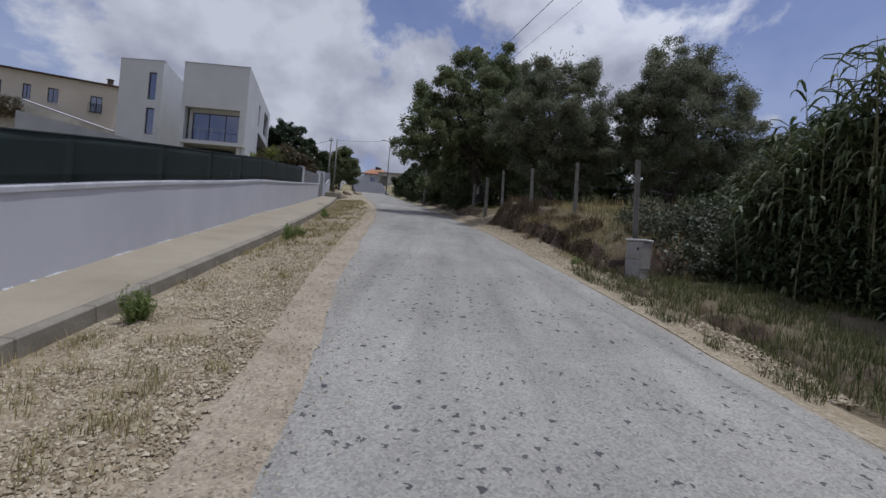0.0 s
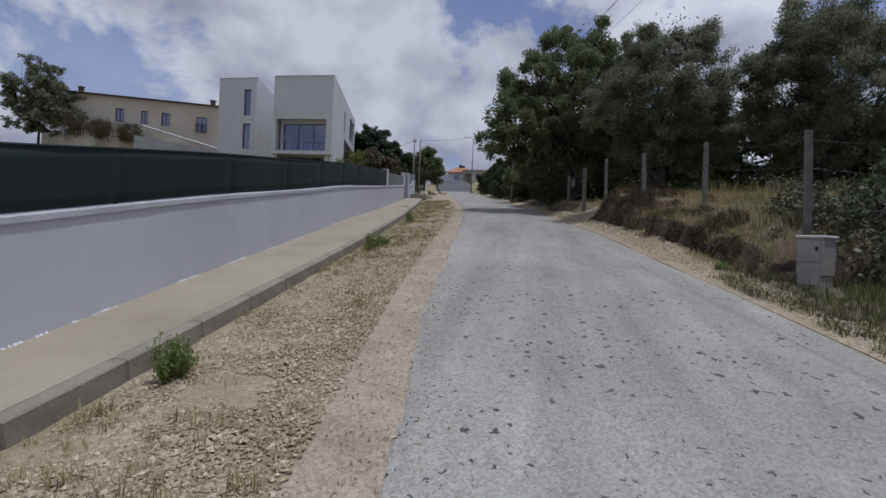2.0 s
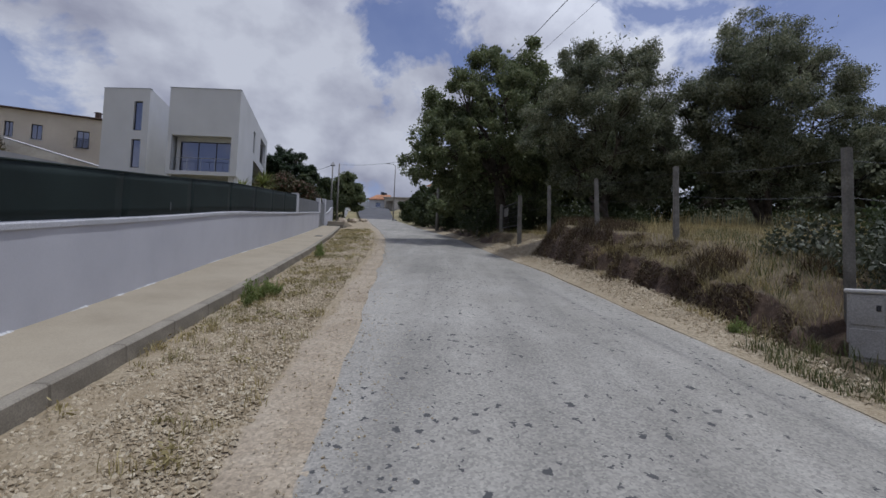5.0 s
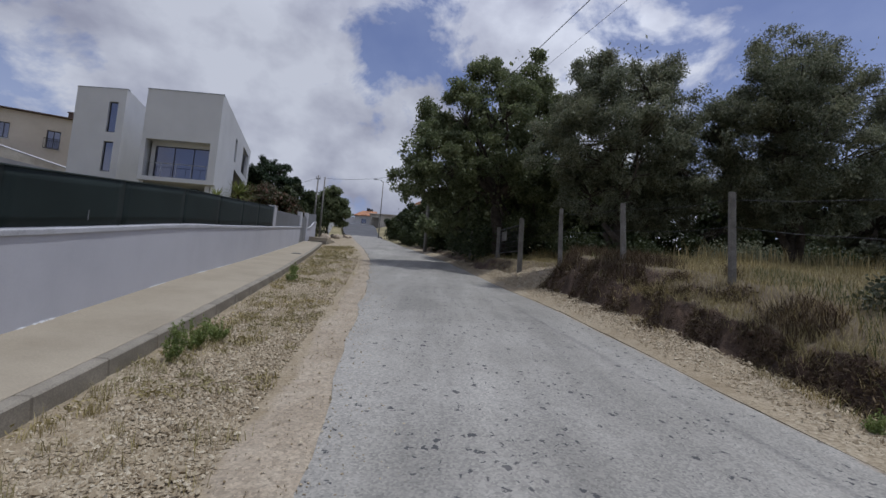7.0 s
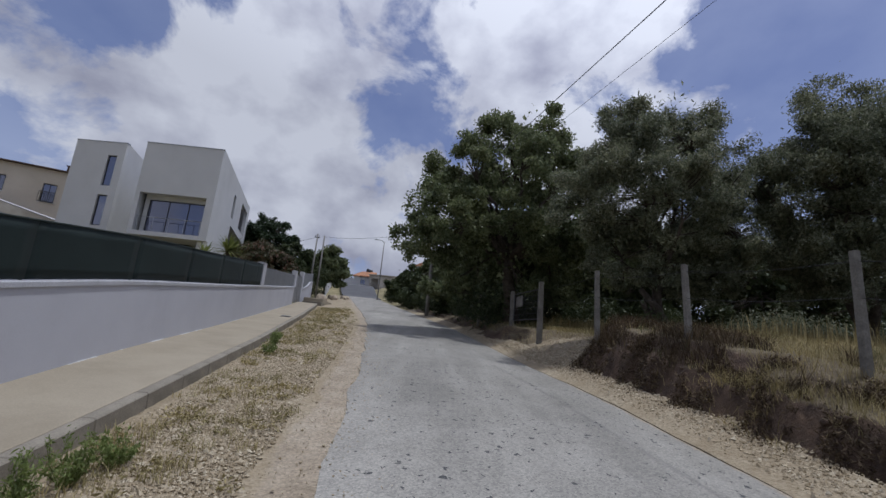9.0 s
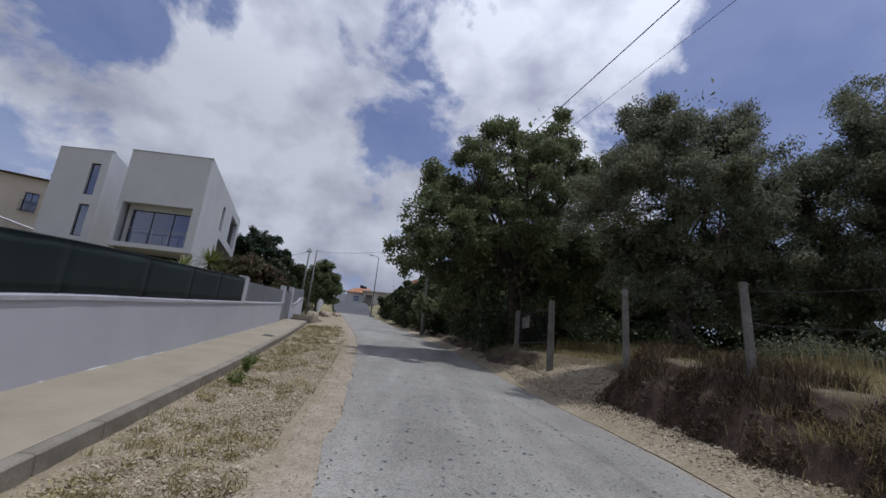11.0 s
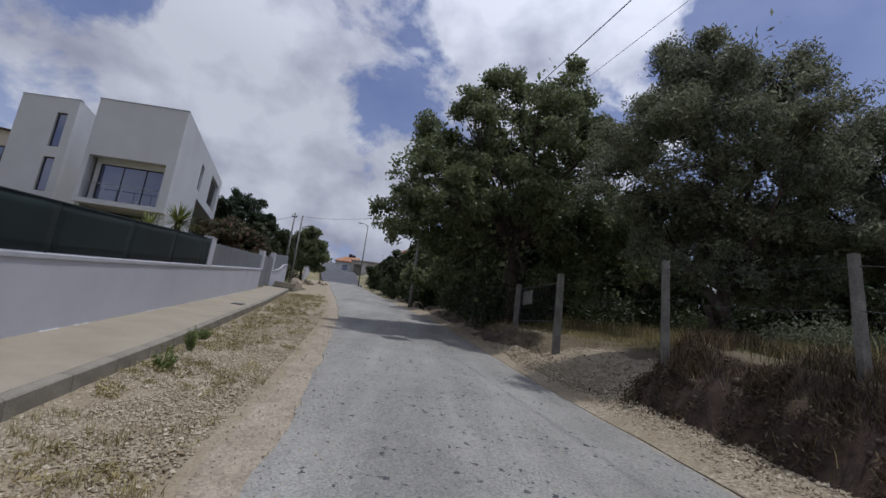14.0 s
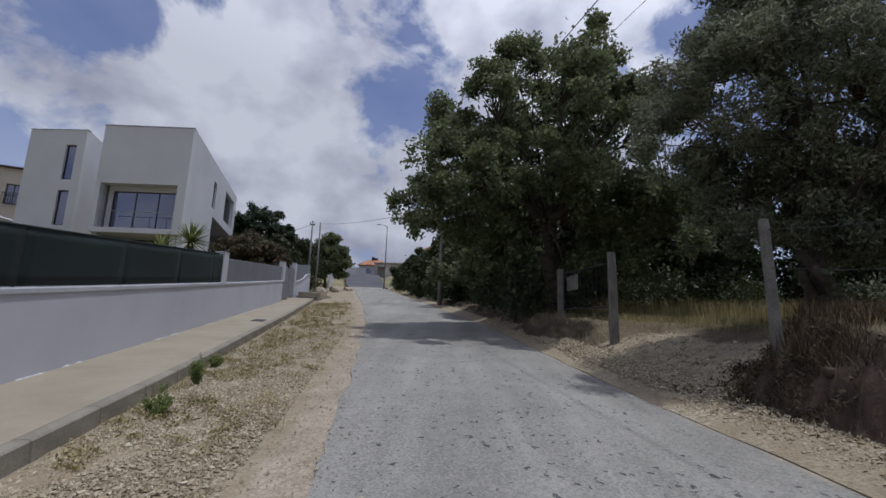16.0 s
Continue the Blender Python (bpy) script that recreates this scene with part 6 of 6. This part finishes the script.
def scatter_stones():
    """Loose limestone lumps on the verge and the shoulder."""
    rng = np.random.default_rng(5)
    ico = bmesh.new()
    tips = [ico.verts.new(p) for p in ((1, 0, 0), (0, 1, 0), (-1, 0, 0), (0, -1, 0), (0.2, 0.1, 0.8), (0, 0, -0.8))]
    for a in range(4):
        ico.faces.new((tips[a], tips[(a + 1) % 4], tips[4]))
        ico.faces.new((tips[(a + 1) % 4], tips[a], tips[5]))
    ico.verts.index_update()
    bv = np.array([v.co[:] for v in ico.verts])
    bf = np.array([[v.index for v in f.verts] for f in ico.faces])
    ico.free()
    n = 95000
    y = 1.8 + 26 * rng.uniform(0, 1, n) ** 1.3
    k, l = at("k", y), at("l", y)
    s = rng.beta(1.5, 1.3, n)
    x = k + 0.02 + (l - 0.5 - k) * s
    z = at("z", y) - 0.18 + 0.17 * np.minimum(((x - k) / (l - k)) / 0.8, 1) ** 0.8
    keep = np.array([noise.noise((a * 0.8, b * 0.5, 3.0)) + 0.25 * noise.noise((a * 3, b * 3, 1.0)) > -0.3 for a, b in zip(x, y)])
    x, y, z = x[keep], y[keep], z[keep]
    m = 24000
    y2 = 4 + 26 * rng.uniform(0, 1, m)
    x2 = at("r", y2) + 0.12 + rng.beta(2.2, 1.6, m) * 0.7
    z2 = at("z", y2) - 0.008 + (x2 - at("r", y2)) * np.array([shoulder_rise(v) for v in y2])
    w = 5000
    y4 = rng.uniform(18.5, 22.6, w)
    x4 = at("r", y4) + 0.3 + 2.0 * rng.uniform(0, 1, w)
    z4 = at("z", y4) + np.array([bank_height(float(a), float(b)) for a, b in zip(x4, y4)]) + 0.012
    x2, y2, z2, m = np.r_[x2, x4], np.r_[y2, y4], np.r_[z2, z4], m + w
    q = 4500
    y3 = 1.8 + 24 * rng.uniform(0, 1, q) ** 1.3
    x3 = at("l", y3) - 0.45 + rng.beta(1.2, 2.6, q) * 1.5
    z3 = at("z", y3) + 0.004
    x, y, z = np.r_[x, x2, x3], np.r_[y, y2, y3], np.r_[z, z2, z3]
    n = len(x)
    r = np.clip(rng.lognormal(-4.42, 0.36, n), 0.005, 0.027)
    r[-q:] *= 0.55
    r[-q - m:-q] *= 1.15
    sc = rng.uniform(0.6, 1.3, (n, 3)) * r[:, None]
    a = rng.uniform(0, math.tau, n)
    jit = rng.uniform(0.6, 1.35, (n, len(bv), 3)) + 0
    v = (bv[None] * jit + rng.uniform(-0.25, 0.25, (n, len(bv), 3))) * sc[:, None, :]
    ca, sa = np.cos(a)[:, None], np.sin(a)[:, None]
    v = np.stack([v[..., 0] * ca - v[..., 1] * sa, v[..., 0] * sa + v[..., 1] * ca, v[..., 2]], -1)
    v += np.stack([x, y, z + r * 0.25], 1)[:, None, :]
    f = (np.arange(n)[:, None, None] * len(bv) + bf[None]).reshape(-1, 3)
    ob = mesh_object("gravel_stones", v.reshape(-1, 3), f, stone_mat)
    tagged(ob, "loose pale limestone gravel lying on the verge", "gravel", kind="stuff")


def stone_material():
    m, nt, b, vec = base_material("loose_limestone", 0.92)
    geo = nt.nodes.new("ShaderNodeNewGeometry")
    col = ramp_node(nt, geo.outputs["Random Per Island"], [(0.0, (0.24, 0.187, 0.112)), (0.35, (0.33, 0.267, 0.174)), (0.75, (0.41, 0.345, 0.237)), (1.0, (0.52, 0.455, 0.335))])
    grain = ramp_node(nt, noise_node(nt, vec, 60, 4), [(0.3, (0.8, 0.8, 0.8)), (0.7, (1.12, 1.12, 1.12))])
    nt.links.new(mix_node(nt, 1.0, col, grain, "MULTIPLY"), b.inputs["Base Color"])
    return m


stone_mat = stone_material()
scatter_stones()


def grasses():
    rng = np.random.default_rng(9)
    # dry tufts on the verge
    roots = []
    for _ in range(1100):
        y = 1.5 + 40 * rng.uniform() ** 1.1
        k, l = float(at("k", y)), float(at("l", y))
        x = k + 0.05 + (l - 0.5 - k) * rng.beta(1.2, 1.6)
        if noise.noise((x * 0.9, y * 0.45, 8.0)) < -0.1:
            continue
        z = verge_z(x, y)
        for _ in range(rng.integers(8, 26)):
            dx, dy = rng.normal(size=2) * 0.05
            roots.append((x + dx, y + dy, z))
    tagged(blade_mesh("verge_weeds", np.array(roots), 0.1, 0.003, M["dry_weed"], 0.9, rng), "sparse dry yellow weeds in the gravel", "weeds", kind="stuff")
    leafy = []
    for _ in range(900):
        y = 6.0 + 34 * rng.uniform() ** 0.8
        k, l = float(at("k", y)), float(at("l", y))
        x = k + 0.1 + (l - 0.55 - k) * rng.beta(1.3, 1.7)
        if noise.noise((x * 1.3, y * 0.6, 14.0)) < 0.02 - 0.012 * (y - 6):
            continue
        for _ in range(rng.integers(14, 40)):
            dx, dy, dz = rng.normal(size=3) * (0.05, 0.05, 0.03)
            leafy.append((x + dx, y + dy, verge_z(x, y) + 0.02 + abs(dz)))
    tagged(leaf_mesh("low_weeds", np.array(leafy), 0.045, M["dry_weed"], slim=0.35, rng=rng), "low yellow-green weeds creeping over the gravel", "weeds", kind="stuff")
    # dry grass of the bank top and field
    roots, green = [], []
    for _ in range(70000):
        y = 9.8 + 20 * rng.uniform()
        r = float(at("r", y))
        d = 0.6 + 9 * rng.uniform() ** 1.6
        x = r + d
        patch = noise.noise((x * 0.5, y * 0.5, 2.0))
        if patch < -0.55 or (18.3 < y < 22.8 and d < 2.6) or (y > 14.6 and d < 2.1 and rng.uniform() < 0.8):
            continue
        h = bank_height(x, y)
        edge = bank_height(x + 0.12, y) - h
        if edge > 0.09 and rng.uniform() > 0.2:
            continue
        (roots if patch < 0.22 or rng.uniform() < 0.5 else green).append((x, y, rz(y) + h - 0.01))
    tagged(blade_mesh("dry_grass", np.array(roots), 0.18, 0.0032, M["dry_grass"], 1.2, rng), "long dry straw-coloured grass on the bank", "grass", kind="stuff")
    # tall dry field behind the gate
    field = []
    for _ in range(14000):
        x, y = rng.uniform(4.5, 16), rng.uniform(17, 36)
        if x - float(at("r", y)) < 4:
            continue
        field.append((x, y, rz(y) + bank_height(x, y) - 0.02))
    tagged(blade_mesh("field_grass", np.array(field), 0.5, 0.009, M["dry_grass"], 0.35, rng), "tall pale dry grass of the field", "grass", kind="stuff")
    # green roadside grass before the bank
    for _ in range(30000):
        y = 1.5 + 8.2 * rng.uniform()
        d = 0.16 + 2.7 * rng.uniform() ** 1.3
        x = float(at("r", y)) + d
        if 3.6 < x < 4.25 and 9.2 < y < 9.7:
            continue
        if noise.noise((x * 1.6, y * 1.3, 5.0)) < -0.22 + 0.5 * max(0.0, 0.5 - d):
            continue
        (green if rng.uniform() < 0.6 else roots).append((x, y, rz(y) + bank_height(x, y) - 0.01))
    tagged(blade_mesh("green_grass", np.array(green), 0.17, 0.0045, M["green_grass"], 0.8, rng), "mixed green and yellowing grass beside the road", "grass", kind="stuff")


grasses()


def bank_roots():
    """Roots, clods and litter hanging from the cut face."""
    rng = np.random.default_rng(21)
    pts = []
    for _ in range(42000):
        y = 9.5 + 9.8 * rng.uniform()
        d = 0.3 + 1.9 * rng.uniform()
        x = float(at("r", y)) + d
        h = bank_height(x, y)
        if bank_height(x + 0.1, y) - h > 0.048 and noise.noise((x * 2, y * 2, 1.0)) + 0.5 * noise.noise((x * 6, y * 6, 3.0)) > -0.1:
            pts.append((x - 0.02, y, rz(y) + h + 0.02))
    pts = np.array(pts)
    pts = np.concatenate([pts, pts + rng.normal(size=pts.shape) * 0.03 + np.array((-0.03, 0, 0.01))])
    tagged(leaf_mesh("bank_litter", pts, 0.06, litter_mat, slim=0.26, droop=0.6, rng=rng), "dry roots and litter on the cut earth face", "litter", kind="stuff")
    # dead brown brush on the bank's shoulder
    brush = []
    for _ in range(16000):
        y = 10.5 + 7.6 * rng.uniform()
        x = float(at("r", y)) + foot_of_bank(y) + 0.25 + 1.3 * rng.uniform()
        if noise.noise((x * 1.1, y * 0.8, 6.0)) < 0.3 - 0.07 * (y - 10.5):
            continue
        brush.append((x, y, rz(y) + bank_height(x, y) - 0.02))
    tagged(blade_mesh("dead_brush", np.array(brush), 0.24, 0.004, litter_mat, 1.2, rng), "dead brown brush along the top of the bank", "brush", kind="stuff")
    # dry tufts hanging over the bank's lip
    lip = []
    for y in np.arange(9.95, 15.6, 0.012):
        r = float(at("r", y))
        d = np.arange(0.3, 2.2, 0.05)
        h = [bank_height(r + v, y) for v in d[::3]]
        k = int(np.argmax(np.diff(h))) * 3 + 3
        if noise.noise((0.0, y * 1.4, 4.0)) > -0.2:
            x = r + d[min(k, len(d) - 1)] + rng.uniform(-0.02, 0.16)
            for _ in range(4):
                lip.append((x + rng.normal() * 0.04, y + rng.normal() * 0.03, rz(y) + bank_height(x, y) + 0.0))
    tagged(blade_mesh("lip_grass", np.array(lip), 0.13, 0.003, M["dry_grass"], 1.6, rng), "dry grass hanging over the edge of the bank", "grass", kind="stuff")


litter_mat = foliage("dry_litter", (0.035, 0.024, 0.015), (0.08, 0.056, 0.035), (0.16, 0.12, 0.075), 0.1, 0.9)
bank_roots()


def clods():
    rng = np.random.default_rng(22)
    for i in range(26):
        y = 10.0 + 9.5 * rng.uniform()
        foot = float(np.interp(y, [9, 13, 16, 18, 24], [0.85, 0.7, 0.48, 0.42, 0.4]))
        x = float(at("r", y)) + foot + rng.uniform(-0.12, 0.5)
        r = rng.uniform(0.03, 0.08)
        bm = bmesh.new()
        bmesh.ops.create_icosphere(bm, subdivisions=2, radius=r)
        for v in bm.verts:
            v.co *= 1 + 0.35 * noise.noise(v.co * (2.2 / r) * 0.5 + Vector((i, 0, 0)))
            v.co.z *= 0.7
        ob = part("earth_clod", bm, M["bank"], smooth=True)
        ob.location = (x, y, bz(x, y) + r * 0.25)
        tagged(ob, "crumbled lump of earth at the bank's foot", "clod", "earth clods")
    for i in range(9):
        x, y, r = -11.4 + 0.9 * rng.normal(), 60 + 3 * rng.normal(), rng.uniform(0.15, 0.42)
        bm = bmesh.new()
        bmesh.ops.create_icosphere(bm, subdivisions=2, radius=r)
        for v in bm.verts:
            v.co *= 1 + 0.3 * noise.noise(v.co * (1.3 / r) + Vector((i * 3, 0, 0)))
        ob = part("boulder", bm, M["dirt"])
        ob.location = (x, y, rz(y) + r * 0.3)
        tagged(ob, "rough sandy boulder past the garden wall", "boulder", "boulders")


clods()


# ---- kerb stones ----
def kerb_stones():
    root = tagged(new("kerb"), "raised kerb of weathered concrete blocks", "kerb", kind="structure")
    ln = 1.0
    shapes = []
    for v in range(4):
        bm = block(-0.07, 0.002, -0.28, 0.07, ln - 0.002, 0.0, 0.016)
        for vert in bm.verts:
            vert.co.x += 0.004 * noise.noise((vert.co.y * 3, v * 5.0, vert.co.z * 4))
        me = bpy.data.meshes.new("kerb_stone")
        bm.to_mesh(me)
        bm.free()
        me.materials.append(M["kerb"])
        shapes.append(me)
    y = -6.0
    i = 0
    while y < PAVE_END - 1:
        x0, z0 = float(at("k", y)), rz(y)
        y1 = y + 0.98
        x1, z1 = float(at("k", y1)), rz(y1)
        ob = new("kerb_stone", shapes[i % 4])
        ob.parent = root
        ob.matrix_basis = pose(x0 - 0.07, y, z0 + 0.014, math.degrees(math.atan2(z1 - z0, y1 - y)), 0, -math.degrees(math.atan2(x1 - x0, y1 - y)))
        y += math.cos(math.atan2(math.hypot(x1 - x0, z1 - z0), 0.98)) * 1.0
        i += 1


kerb_stones()
